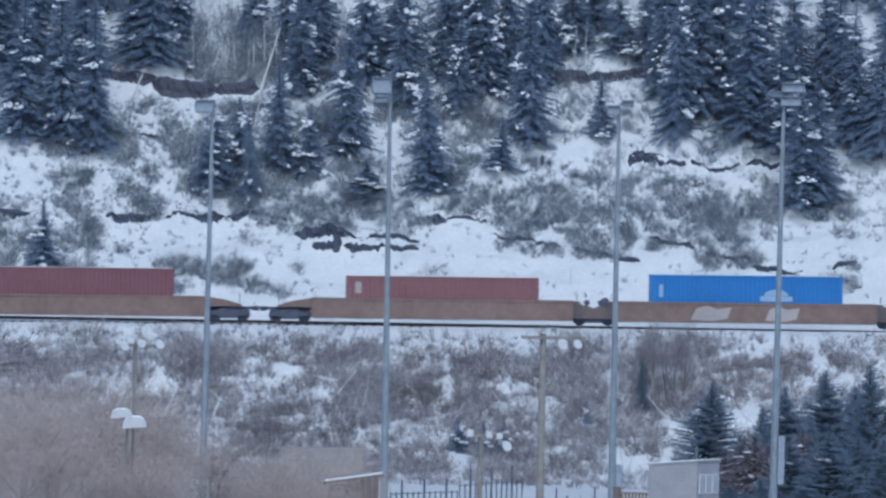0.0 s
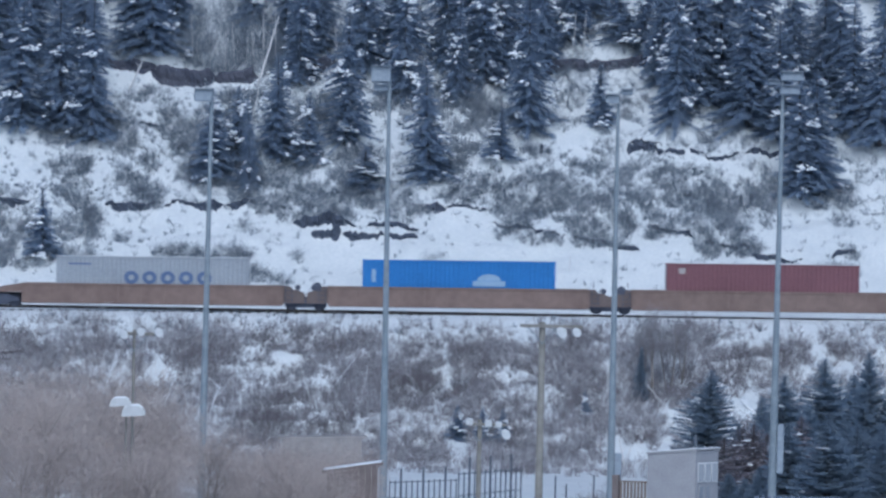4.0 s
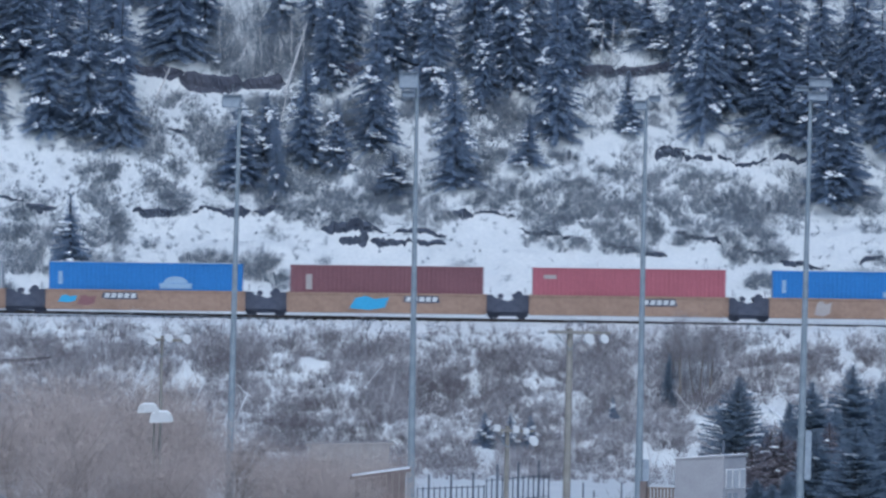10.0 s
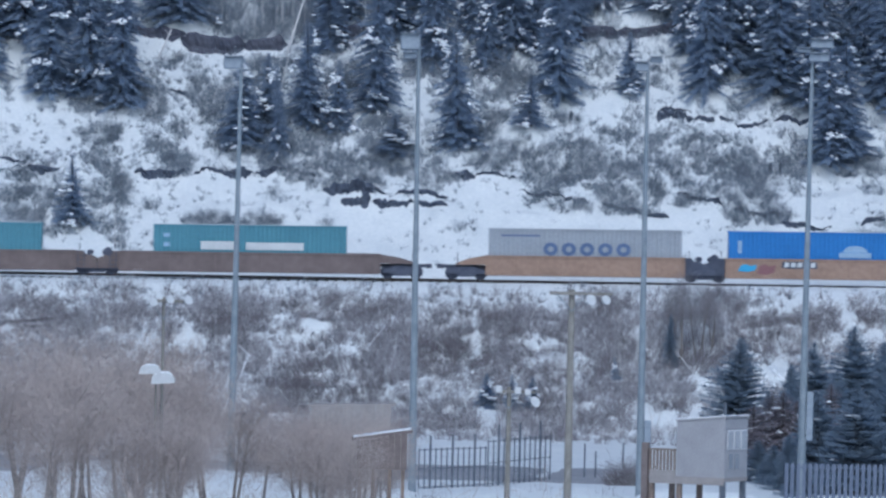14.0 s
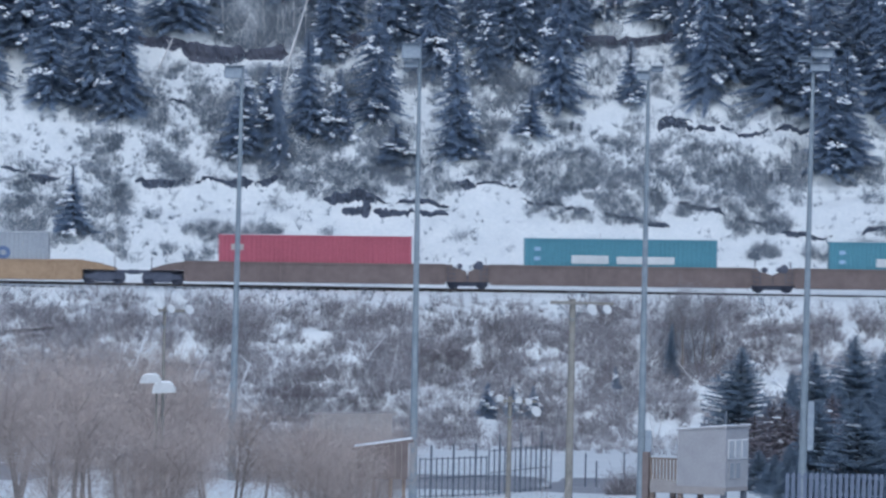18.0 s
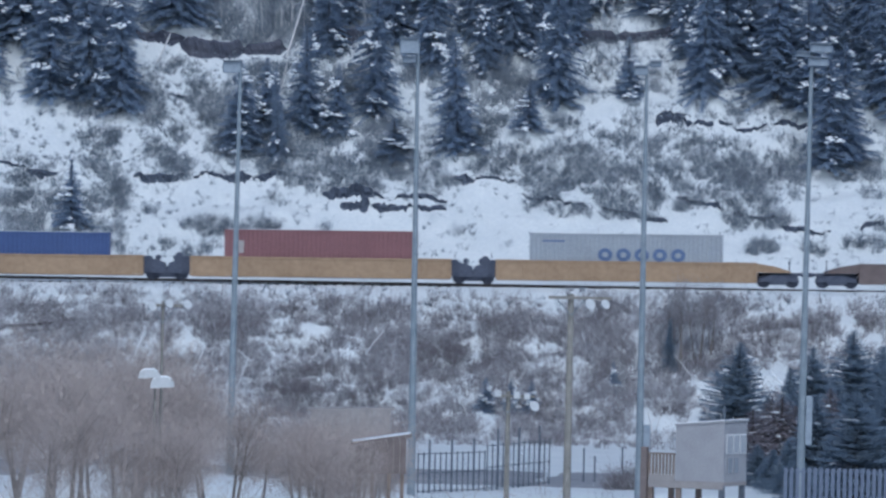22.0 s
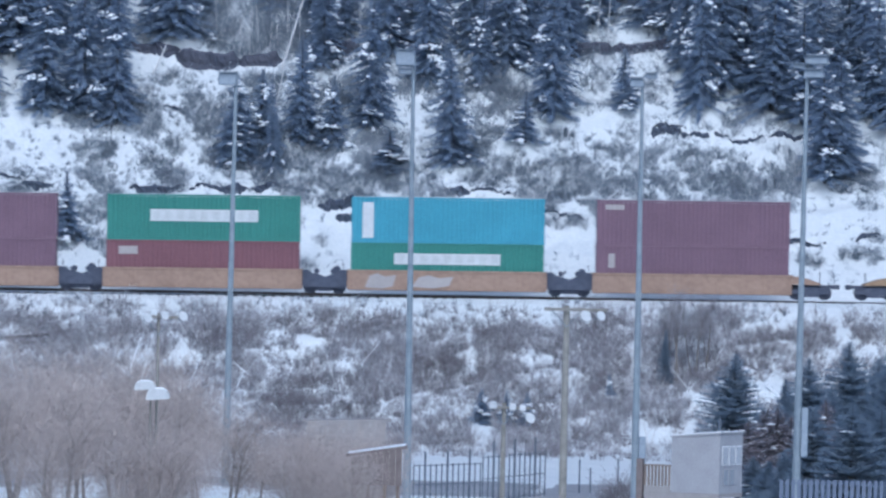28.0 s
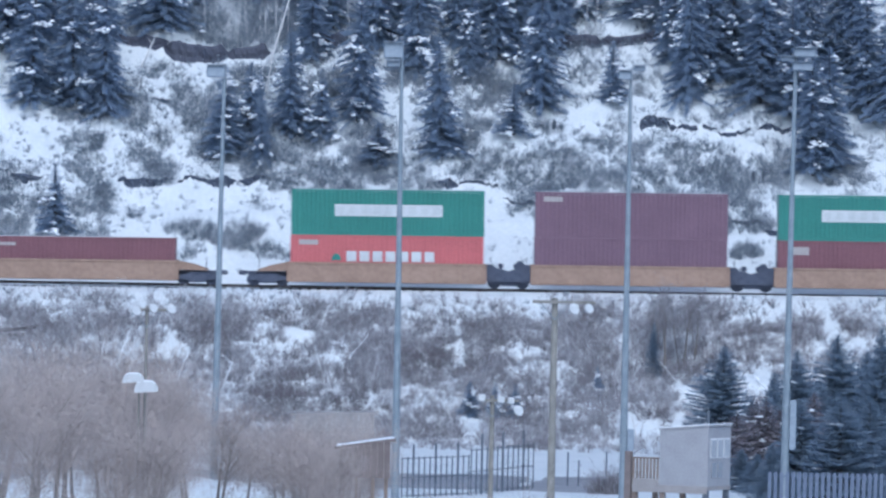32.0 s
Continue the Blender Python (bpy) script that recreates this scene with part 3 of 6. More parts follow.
thicket("hill", -17.89, 551.55, 0.80, 1.18, 33, 0.72)
thicket("hill", -17.15, 549.80, 1.02, 0.70, 41, 0.81)
thicket("hill", -18.76, 546.95, 0.44, 0.65, 13, 0.86)
thicket("hill", -15.76, 545.20, 1.02, 0.40, 30, 0.75)
thicket("hill", -14.48, 545.00, 1.09, 0.63, 65, 0.84)
thicket("hill", -12.82, 544.70, 1.46, 0.45, 63, 0.81)
thicket("hill", -11.31, 545.20, 0.91, 0.43, 53, 0.86)
thicket("hill", -10.77, 548.55, 0.51, 1.05, 14, 0.69)
thicket("hill", -17.52, 544.05, 0.51, 0.35, 13, 0.84)
thicket("hill", -16.03, 543.25, 0.73, 0.50, 19, 0.78)
thicket("hill", -20.02, 543.25, 0.66, 0.35, 9, 0.78)
thicket("hill", -14.77, 543.50, 0.73, 0.38, 16, 0.75)
thicket("hill", -23.43, 548.85, 0.51, 0.40, 11, 0.72)
thicket("hill", -27.92, 547.20, 0.73, 0.45, 18, 0.72)
thicket("hill", -26.04, 546.55, 0.80, 0.73, 23, 0.72)
thicket("hill", -27.41, 545.15, 0.91, 0.53, 19, 0.72)
thicket("hill", -24.84, 544.80, 0.80, 0.35, 20, 0.75)
thicket("hill", -21.94, 545.05, 0.66, 0.83, 23, 0.75)
thicket("hill", -8.31, 552.05, 2.01, 1.08, 109, 0.75)
thicket("hill", -6.81, 551.05, 1.02, 1.15, 61, 0.81)
thicket("hill", -9.00, 550.50, 1.64, 0.70, 52, 0.78)
thicket("hill", -9.34, 549.65, 1.02, 0.50, 38, 0.86)
thicket("hill", -6.92, 554.95, 0.88, 1.68, 98, 0.81)
thicket("hill", -4.87, 554.60, 0.73, 0.35, 11, 0.75)
thicket("hill", -3.91, 553.30, 1.64, 2.05, 217, 0.81)
thicket("hill", -3.13, 551.35, 1.75, 1.00, 159, 0.86)
thicket("hill", -6.39, 549.15, 2.55, 0.43, 59, 0.69)
thicket("hill", -4.55, 548.80, 1.09, 0.63, 23, 0.72)
thicket("hill", -0.86, 552.10, 0.36, 0.40, 8, 0.75)
thicket("hill", -0.53, 549.85, 0.88, 1.58, 58, 0.72)
thicket("hill", 0.58, 549.65, 0.73, 0.38, 19, 0.81)
thicket("hill", 1.81, 553.85, 1.64, 1.83, 152, 0.78)
thicket("hill", 3.49, 552.15, 1.39, 1.33, 89, 0.75)
thicket("hill", 3.14, 550.75, 1.75, 0.75, 66, 0.78)
thicket("hill", 5.34, 552.35, 0.88, 1.13, 47, 0.72)
thicket("hill", 6.26, 551.45, 1.02, 1.23, 55, 0.72)
thicket("hill", 7.01, 549.85, 2.01, 1.30, 124, 0.79)
thicket("hill", 8.30, 550.90, 1.39, 1.18, 82, 0.75)
thicket("hill", 6.47, 548.15, 1.39, 0.53, 46, 0.81)
thicket("hill", 8.30, 547.30, 1.46, 0.35, 43, 0.84)
# this thicket is added to stand in for shade under a snow hump
thicket("hill", 7.91, 554.65, 1.09, 0.40, 32, 0.78)
thicket("hill", -1.63, 550.15, 0.73, 0.73, 23, 0.72)
thicket("hill", -7.60, 559.15, 0.66, 1.93, 43, 0.69)
thicket("hill", -2.45, 554.30, 0.51, 0.63, 12, 0.69)
thicket("hill", 3.28, 554.70, 0.88, 0.85, 25, 0.72)
thicket("hill", -0.26, 555.85, 0.58, 0.40, 14, 0.75)
thicket("hill", -3.37, 545.85, 0.29, 0.35, 8, 0.86)
thicket("hill", 1.19, 545.25, 0.44, 0.35, 9, 0.81)
thicket("hill", -1.35, 544.85, 0.36, 0.43, 8, 0.78)
thicket("hill", -7.38, 545.45, 0.29, 0.35, 8, 0.75)
thicket("hill", 2.44, 547.60, 0.44, 0.35, 8, 0.66)
thicket("hill", -5.21, 546.40, 0.36, 0.35, 8, 0.81)
thicket("hill", 9.58, 551.20, 0.73, 1.53, 77, 0.79)
thicket("hill", 10.86, 550.75, 1.39, 1.13, 97, 0.76)
thicket("hill", 11.96, 549.70, 1.39, 1.28, 112, 0.79)
thicket("hill", 10.13, 548.75, 1.09, 0.70, 35, 0.75)
thicket("hill", 11.22, 548.15, 1.39, 0.68, 64, 0.78)
thicket("hill", 11.96, 547.10, 1.75, 0.50, 65, 0.86)
thicket("hill", 13.78, 546.30, 1.09, 0.45, 32, 0.86)
thicket("hill", 13.47, 552.75, 0.88, 1.28, 52, 0.81)
thicket("hill", 14.04, 554.10, 0.73, 0.73, 25, 0.75)
thicket("hill", 14.92, 551.15, 0.88, 1.48, 64, 0.81)
thicket("hill", 13.80, 548.80, 0.73, 1.00, 63, 0.81)
thicket("hill", 16.43, 553.20, 1.39, 0.65, 72, 0.78)
thicket("hill", 17.15, 551.55, 1.02, 1.10, 53, 0.78)
thicket("hill", 15.99, 548.60, 1.02, 1.25, 53, 0.78)
thicket("hill", 16.34, 547.50, 1.28, 0.40, 33, 0.84)
thicket("hill", 18.60, 550.90, 1.02, 1.33, 84, 0.84)
thicket("hill", 19.74, 552.55, 0.88, 0.93, 46, 0.78)
thicket("hill", 20.06, 549.90, 0.88, 1.95, 117, 0.84)
thicket("hill", 18.55, 548.05, 1.02, 0.68, 53, 0.78)
thicket("hill", 19.27, 546.80, 1.02, 0.53, 63, 0.86)
thicket("hill", 21.45, 546.60, 1.24, 0.70, 69, 0.84)
thicket("hill", 20.75, 548.20, 1.02, 0.98, 61, 0.81)
thicket("hill", 21.56, 551.25, 1.39, 1.80, 117, 0.75)
thicket("hill", 23.05, 552.05, 1.02, 1.23, 55, 0.72)
thicket("hill", 22.73, 553.75, 0.88, 0.50, 20, 0.69)
thicket("hill", 26.73, 551.60, 1.02, 1.03, 46, 0.75)
thicket("hill", 28.21, 551.75, 0.73, 1.20, 55, 0.78)
thicket("hill", 27.76, 549.40, 0.88, 0.75, 16, 0.72)
thicket("hill", 20.66, 544.10, 1.02, 0.75, 30, 0.75)
thicket("hill", 23.59, 544.50, 0.51, 0.35, 15, 0.86)
thicket("hill", 24.57, 544.30, 0.44, 0.35, 9, 0.86)
thicket("hill", 26.87, 544.70, 1.02, 0.35, 30, 0.81)
thicket("hill", 28.38, 546.15, 0.51, 0.55, 15, 0.75)
thicket("hill", 18.28, 553.65, 1.09, 0.38, 18, 0.72)
thicket("hill", 15.33, 554.60, 1.09, 0.40, 14, 0.66)
thicket("hill", 12.74, 555.75, 1.09, 0.45, 16, 0.66)
thicket("hill", 19.83, 557.00, 1.09, 0.90, 36, 0.69)
thicket("hill", 22.39, 555.65, 1.09, 0.43, 23, 0.72)
thicket("hill", 10.14, 554.15, 0.88, 0.60, 13, 0.68)
thicket("hill", 17.84, 549.35, 0.88, 1.20, 25, 0.72)
thicket("hill", 22.99, 549.40, 0.51, 1.20, 21, 0.72)
thicket("hill", 13.88, 558.20, 1.09, 0.73, 19, 0.66)
thicket("hill", 0.42, 559.25, 2.01, 1.33, 172, 0.81)
thicket("hill", 3.06, 557.85, 1.75, 1.15, 132, 0.78)
thicket("hill", 5.31, 557.20, 1.39, 0.88, 72, 0.78)
thicket("hill", -7.01, 557.75, 1.02, 2.00, 114, 0.75)
thicket("hill", -2.19, 559.20, 0.66, 1.63, 38, 0.72)
thicket("hill", -3.21, 554.90, 1.46, 0.35, 48, 0.81)
thicket("hill", -12.07, 558.50, 1.31, 1.63, 156, 0.81)
thicket("hill", -14.95, 556.05, 1.31, 1.63, 129, 0.78)
thicket("hill", -20.38, 556.70, 1.02, 1.18, 88, 0.81)
thicket("hill", -21.32, 560.30, 0.73, 0.75, 27, 0.72)
thicket("hill", 2.29, 559.15, 0.73, 0.95, 30, 0.72)
thicket("hill", 10.14, 559.45, 0.88, 0.60, 23, 0.69)
thicket("hill", 13.51, 559.05, 0.95, 1.15, 34, 0.69)
thicket("hill", -18.29, 559.90, 0.95, 1.20, 35, 0.72)
thicket("hill", -14.07, 557.20, 0.95, 1.28, 51, 0.72)
thicket("hill", -8.36, 553.55, 1.46, 0.90, 72, 0.75)
thicket("hill", -5.31, 549.85, 1.46, 0.88, 72, 0.75)
thicket("hill", -10.02, 558.55, 0.88, 2.35, 90, 0.72)
thicket("hill", -0.32, 558.50, 0.73, 1.20, 36, 0.72)
thicket("hill", 19.06, 555.95, 0.88, 0.95, 29, 0.72)
thicket("hill", 23.41, 551.30, 0.73, 1.23, 47, 0.75)
thicket("hill", 17.20, 556.20, 0.88, 0.45, 11, 0.66)
thicket("hill", -21.18, 547.95, 0.58, 1.90, 74, 0.84)
thicket("hill", -27.05, 545.30, 1.64, 1.15, 98, 0.81)
thicket("hill", -25.33, 546.75, 0.73, 1.08, 27, 0.72)
thicket("hill", -27.77, 547.70, 1.09, 0.75, 41, 0.72)
thicket("hill", -23.06, 545.45, 0.73, 0.78, 33, 0.75)
thicket("hill", -12.08, 544.40, 1.64, 0.48, 73, 0.84)
thicket("hill", -9.88, 543.95, 0.91, 0.53, 34, 0.78)
thicket("hill", -8.41, 543.50, 0.73, 0.43, 17, 0.78)
thicket("hill", 20.66, 543.95, 0.95, 0.53, 27, 0.78)
thicket("hill", 28.33, 544.65, 0.58, 0.55, 23, 0.81)
thicket("hill", -27.99, 543.00, 0.88, 0.43, 23, 0.81)
thicket("hill", -27.32, 549.20, 1.46, 0.55, 44, 0.73)
thicket("hill", -26.49, 547.80, 1.46, 0.68, 60, 0.76)
thicket("hill", -24.68, 548.20, 0.73, 1.45, 50, 0.86)
thicket("hill", -22.46, 547.85, 0.80, 1.35, 47, 0.86)
thicket("hill", -27.49, 546.45, 1.09, 0.58, 39, 0.76)
thicket("hill", -6.28, 558.70, 1.09, 1.05, 59, 1.19)
thicket("hill", -1.74, 559.00, 0.66, 1.18, 23, 1.14)
thicket("hill", 4.17, 558.85, 1.82, 0.78, 72, 1.34)
thicket("hill", 2.95, 559.90, 1.46, 0.63, 45, 1.56)
thicket("hill", 4.92, 558.05, 1.46, 0.73, 48, 0.94)
thicket("hill", 10.51, 560.00, 1.09, 0.60, 21, 0.86)
thicket("hill", -28.14, 553.20, 0.91, 0.80, 24, 0.58)
thicket("hill", -25.81, 554.50, 1.02, 0.48, 23, 0.58)
thicket("hill", -23.88, 553.20, 0.80, 0.78, 27, 0.60)
thicket("hill", -26.76, 552.00, 1.09, 0.80, 26, 0.60)
thicket("hill", 7.91, 552.35, 1.39, 0.98, 53, 0.70)
thicket("hill", 11.25, 553.55, 1.39, 1.20, 53, 0.70)
thicket("hill", 3.46, 555.40, 1.31, 0.90, 39, 0.83)
thicket("hill", 2.33, 556.55, 1.02, 0.60, 25, 0.80)
thicket("hill", 14.63, 559.55, 1.02, 0.80, 28, 0.77)
thicket("hill", 10.14, 557.40, 0.95, 0.70, 17, 0.77)
thicket("hill", 12.00, 555.05, 1.09, 0.43, 18, 0.56)
thicket("hill", -0.29, 557.10, 0.66, 0.43, 15, 0.80)
thicket("hill", -13.19, 563.05, 3.01, 1.10, 60, 2.25)
thicket("hill", -12.02, 562.0, 4.13, 0.55, 70, 1.38)
thicket("hill", -10.17, 562.9, 2.26, 1.05, 50, 2.25)
thicket("hill", -15.46, 563.3, 1.88, 0.95, 30, 2.0)
thicket("hill", 27.86, 563.95, 1.51, 3.45, 60, 2.0)
thicket("hill", 28.3, 560.15, 1.12, 1.90, 30, 1.5)
thicket("hill", -12.92, 565.75, 4.16, 1.95, 60, 2.75)
thicket("hill", -14.74, 564.25, 2.64, 1.20, 26, 1.88)
thicket("hill", -10.24, 564.8, 2.27, 1.45, 30, 2.25)
thicket("hill", -5.71, 564.9, 2.27, 1.95, 40, 2.5)
thicket("hill", 15.05, 564.75, 1.51, 1.45, 20, 2.0)
thicket("hill", 8.64, 562.2, 3.01, 1.95, 30, 1.25)
thicket("hill", -5.26, 562.0, 2.25, 1.90, 24, 1.25)
thicket("hill", -1.16, 564.0, 4.52, 1.95, 40, 1.5)
thicket("hill", -8.68, 563.4, 2.26, 2.40, 30, 1.5)
scatter("tuft", -31, -17, 546, 557, 420, 0.36, 1.8, 0.25, 30)
scatter("tuft", -33, 33, 542, 562, 1300, 0.34, 2.5, 0.35, 21)
scatter("hill", -33, 33, 549.5, 563, 3400, 0.6, 2.6, 0.34, 23)
scatter("hill", -33, 33, 543, 563, 900, 0.4, 1.6, 0.36, 29)
scatter("hill", -40, 40, 562, 574, 1500, 1.3, 4.0, 0.30, 26)

# brown brush on the railway bank
scatter("bank", -36, 36, 508.5, 527.5, 6800, 0.85, 2.0, 0.14, 22)
scatter("bank", -36, 36, 499, 510, 900, 0.8, 1.6, 0.28, 28)
scatter("bank", -36, 36, 508.5, 529.0, 1700, 0.8, 1.0, -0.2, 27)
scatter("bank", -36, 36, 525.5, 530.4, 900, 1.05, 1.8, 0.32, 24)
scatter("tuft", -36, 36, 528.5, 531.6, 260, 0.4, 1.4, 0.4, 25)
thicket("bank", -25.32, 527.00, 2.19, 1.68, 61, 1.06)
thicket("bank", -23.40, 524.00, 2.74, 1.38, 57, 1.06)
thicket("bank", -25.71, 521.50, 1.46, 1.48, 48, 0.99)
thicket("bank", -19.47, 525.95, 1.02, 2.48, 60, 1.10)
thicket("bank", -13.82, 525.20, 1.39, 3.23, 109, 1.14)
thicket("bank", -11.90, 525.60, 1.39, 2.33, 79, 1.14)
thicket("bank", -11.73, 520.45, 1.31, 2.80, 72, 1.03)
thicket("bank", -9.46, 513.85, 1.39, 2.78, 71, 1.10)
thicket("bank", -7.92, 513.90, 1.02, 1.98, 49, 1.14)
thicket("bank", -8.88, 517.95, 1.02, 1.93, 39, 1.06)
thicket("bank", -9.14, 527.75, 0.66, 0.58, 11, 1.06)
thicket("bank", -6.86, 528.45, 0.73, 1.15, 23, 1.10)
thicket("bank", -4.87, 525.90, 1.02, 3.00, 53, 1.06)
thicket("bank", -3.77, 523.30, 0.51, 1.28, 14, 1.14)
thicket("bank", -3.13, 526.85, 1.39, 1.90, 53, 1.06)
thicket("bank", -2.01, 521.60, 2.01, 3.83, 165, 1.10)
thicket("bank", 0.07, 525.00, 1.02, 1.68, 36, 1.10)
thicket("bank", 1.31, 523.40, 0.88, 1.85, 34, 1.14)
thicket("bank", 0.46, 519.20, 1.02, 3.15, 53, 1.03)
thicket("bank", -2.66, 518.25, 2.01, 2.98, 134, 1.10)
thicket("bank", 3.57, 523.85, 1.39, 2.83, 103, 1.14)
thicket("bank", 5.32, 525.40, 1.39, 2.88, 71, 1.10)
thicket("bank", 4.45, 519.65, 1.39, 2.40, 71, 1.10)
thicket("bank", 3.25, 515.90, 0.88, 2.00, 50, 1.14)
thicket("bank", 5.49, 516.05, 0.88, 1.20, 31, 1.10)
thicket("bank", 0.87, 510.35, 1.39, 3.78, 63, 1.06)
thicket("bank", -1.87, 510.80, 1.46, 4.30, 57, 0.99)
thicket("bank", 6.34, 511.90, 1.75, 2.53, 69, 1.03)
thicket("bank", 6.97, 505.00, 1.39, 1.55, 44, 1.10)
thicket("bank", 7.78, 525.35, 1.02, 2.25, 46, 1.06)
thicket("bank", 9.91, 527.50, 2.12, 1.43, 66, 1.10)
thicket("bank", 10.56, 522.50, 1.75, 3.20, 134, 1.06)
thicket("bank", 11.16, 514.60, 1.39, 3.43, 76, 1.03)
thicket("bank", 13.73, 524.50, 1.02, 3.30, 72, 1.10)
thicket("bank", 13.95, 516.45, 1.39, 3.68, 93, 1.03)
thicket("bank", 15.81, 523.10, 2.04, 4.68, 185, 1.06)
thicket("bank", 9.77, 512.90, 1.39, 3.18, 76, 1.03)
thicket("bank", 18.74, 527.75, 0.88, 0.93, 27, 1.10)
thicket("bank", 19.66, 523.20, 1.02, 2.25, 35, 0.99)
thicket("bank", 21.45, 524.65, 1.02, 2.23, 44, 1.10)
thicket("bank", 23.93, 525.30, 1.39, 0.90, 36, 1.14)
thicket("bank", 27.17, 527.00, 0.88, 1.05, 27, 1.10)
thicket("bank", -21.73, 525.50, 1.09, 1.98, 43, 0.99)
thicket("bank", -16.69, 522.50, 0.58, 0.88, 14, 1.06)
thicket("bank", 17.34, 528.25, 1.09, 2.50, 48, 1.06)
thicket("bank", 23.18, 523.95, 0.88, 0.75, 21, 1.03)
thicket("bank", -5.44, 518.75, 1.46, 1.25, 35, 0.95)
thicket("bank", -21.85, 521.05, 2.19, 2.43, 60, 0.95)
thicket("bank", -4.65, 513.75, 1.46, 0.88, 38, 0.99)
clearing(-7.27, 523.40, 1.75, 1.45, 0.75)
clearing(-7.84, 525.00, 1.75, 1.50, 0.70)
clearing(2.34, 524.10, 0.33, 3.40, 0.12)
clearing(2.98, 511.55, 0.69, 3.70, 0.07)
clearing(-15.61, 521.85, 0.95, 1.03, 0.36)
clearing(13.35, 511.45, 1.61, 2.35, 0.04)
clearing(25.39, 526.60, 0.66, 2.28, 0.07)
clearing(27.07, 524.55, 1.02, 1.70, 0.22)
clearing(20.62, 520.25, 1.61, 3.23, 0.58)
clearing(6.02, 521.70, 0.95, 1.90, 0.58)
clearing(8.17, 519.25, 0.95, 1.93, 0.60)
clearing(14.14, 527.10, 0.58, 0.95, 0.14)
clearing(-10.06, 522.80, 0.88, 2.20, 0.51)
clearing(-23.68, 529.15, 2.19, 0.58, 0.29)
clearing(-21.37, 518.45, 1.46, 1.28, 0.58)
clearing(-0.19, 515.20, 0.95, 2.30, 0.60)
clearing(11.57, 519.60, 0.95, 2.10, 0.60)
clearing(12.64, 521.60, 0.58, 1.90, 0.60)
clearing(-5.38, 515.90, 0.80, 2.05, 0.60)
clearing(21.07, 517.65, 0.58, 2.33, 0.08)
clearing(19.95, 518.70, 0.51, 1.23, 0.15)
clearing(20.50, 513.85, 0.44, 0.85, 0.15)
clearing(19.80, 527.95, 0.51, 0.63, 0.20)
clearing(-1.2, 546.35, 6.57, 1.30)
clearing(3.17, 548.2, 2.57, 2.00)
clearing(8.66, 545.8, 5.84, 0.70)
clearing(-26.98, 555.3, 2.60, 2.95)
clearing(-25.67, 552.25, 2.21, 1.55)
clearing(25.51, 548.05, 1.47, 2.55)
clearing(14.87, 545.9, 2.19, 1.00)
thicket("bank", -7.5, 524.0, 2.0, 2.2, 60, 0.7)
thicket("bank", 9.7, 430, 1.0, 0.8, 60, 1.45)
thicket("bank", 4.6, 393, 0.5, 0.3, 3, 2.1)
thicket("bank", 7.8, 393, 0.5, 0.3, 3, 2.0)
thicket("bank", -0.3, 378, 0.9, 0.6, 30, 1.5)
thicket("flat", -11.8, 300, 5.2, 3, 70, 4.3)
thicket("flat", 3.4, 300, 2.8, 2, 18, 3.9)
thicket("flat", -14.0, 352, 6.0, 4, 22, 2.3)
thicket("flat", -4.5, 354, 3.5, 4, 16, 2.3)

for zone, stems, thick, spread, material, label in (
        ("hill", 8, 0.0150, 0.55, TWIG, "grey leafless brush on the snowy hillside"),
        ("bank", 10, 0.0150, 0.48, BROWN_TWIG, "brown leafless brush on the railway bank"),
        ("flat", 30, 0.016, 0.5, WILLOW, "olive-brown bushes on the near flat"),
        ("tuft", 8, 0.022, 0.55, TWIG, "dry grass tufts and twigs poking out of the snow")):
    ob = put("brush" if zone != "tuft" else "dry_grass", tri_mesh("brush", *bushes(np.concatenate(BRUSH[zone]), stems, thick, spread, 41, zone != "tuft")), material)
    tagged(ob, label, "brush", kind="stuff")

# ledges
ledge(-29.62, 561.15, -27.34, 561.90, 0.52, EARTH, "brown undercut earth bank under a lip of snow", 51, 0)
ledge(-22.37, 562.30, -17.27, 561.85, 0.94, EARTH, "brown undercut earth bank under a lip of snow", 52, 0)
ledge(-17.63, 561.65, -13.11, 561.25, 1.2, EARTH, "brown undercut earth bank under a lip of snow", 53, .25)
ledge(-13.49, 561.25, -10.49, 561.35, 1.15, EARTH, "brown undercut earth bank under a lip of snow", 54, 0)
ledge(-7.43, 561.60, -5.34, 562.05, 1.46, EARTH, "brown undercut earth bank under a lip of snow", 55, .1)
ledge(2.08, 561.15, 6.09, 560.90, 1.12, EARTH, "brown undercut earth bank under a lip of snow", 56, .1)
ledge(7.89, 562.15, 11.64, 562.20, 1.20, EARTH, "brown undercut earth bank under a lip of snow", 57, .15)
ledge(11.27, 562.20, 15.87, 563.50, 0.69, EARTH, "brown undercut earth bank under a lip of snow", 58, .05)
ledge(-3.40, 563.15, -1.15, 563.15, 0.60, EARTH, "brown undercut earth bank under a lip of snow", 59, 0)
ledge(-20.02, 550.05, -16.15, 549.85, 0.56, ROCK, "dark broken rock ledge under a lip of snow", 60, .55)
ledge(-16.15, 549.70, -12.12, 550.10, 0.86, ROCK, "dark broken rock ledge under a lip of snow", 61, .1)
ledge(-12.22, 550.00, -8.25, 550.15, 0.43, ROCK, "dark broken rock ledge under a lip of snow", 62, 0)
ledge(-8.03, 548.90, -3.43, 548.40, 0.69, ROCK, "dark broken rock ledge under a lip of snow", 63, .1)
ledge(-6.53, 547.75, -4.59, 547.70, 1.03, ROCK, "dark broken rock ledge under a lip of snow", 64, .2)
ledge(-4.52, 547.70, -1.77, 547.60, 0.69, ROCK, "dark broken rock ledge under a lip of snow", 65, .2)
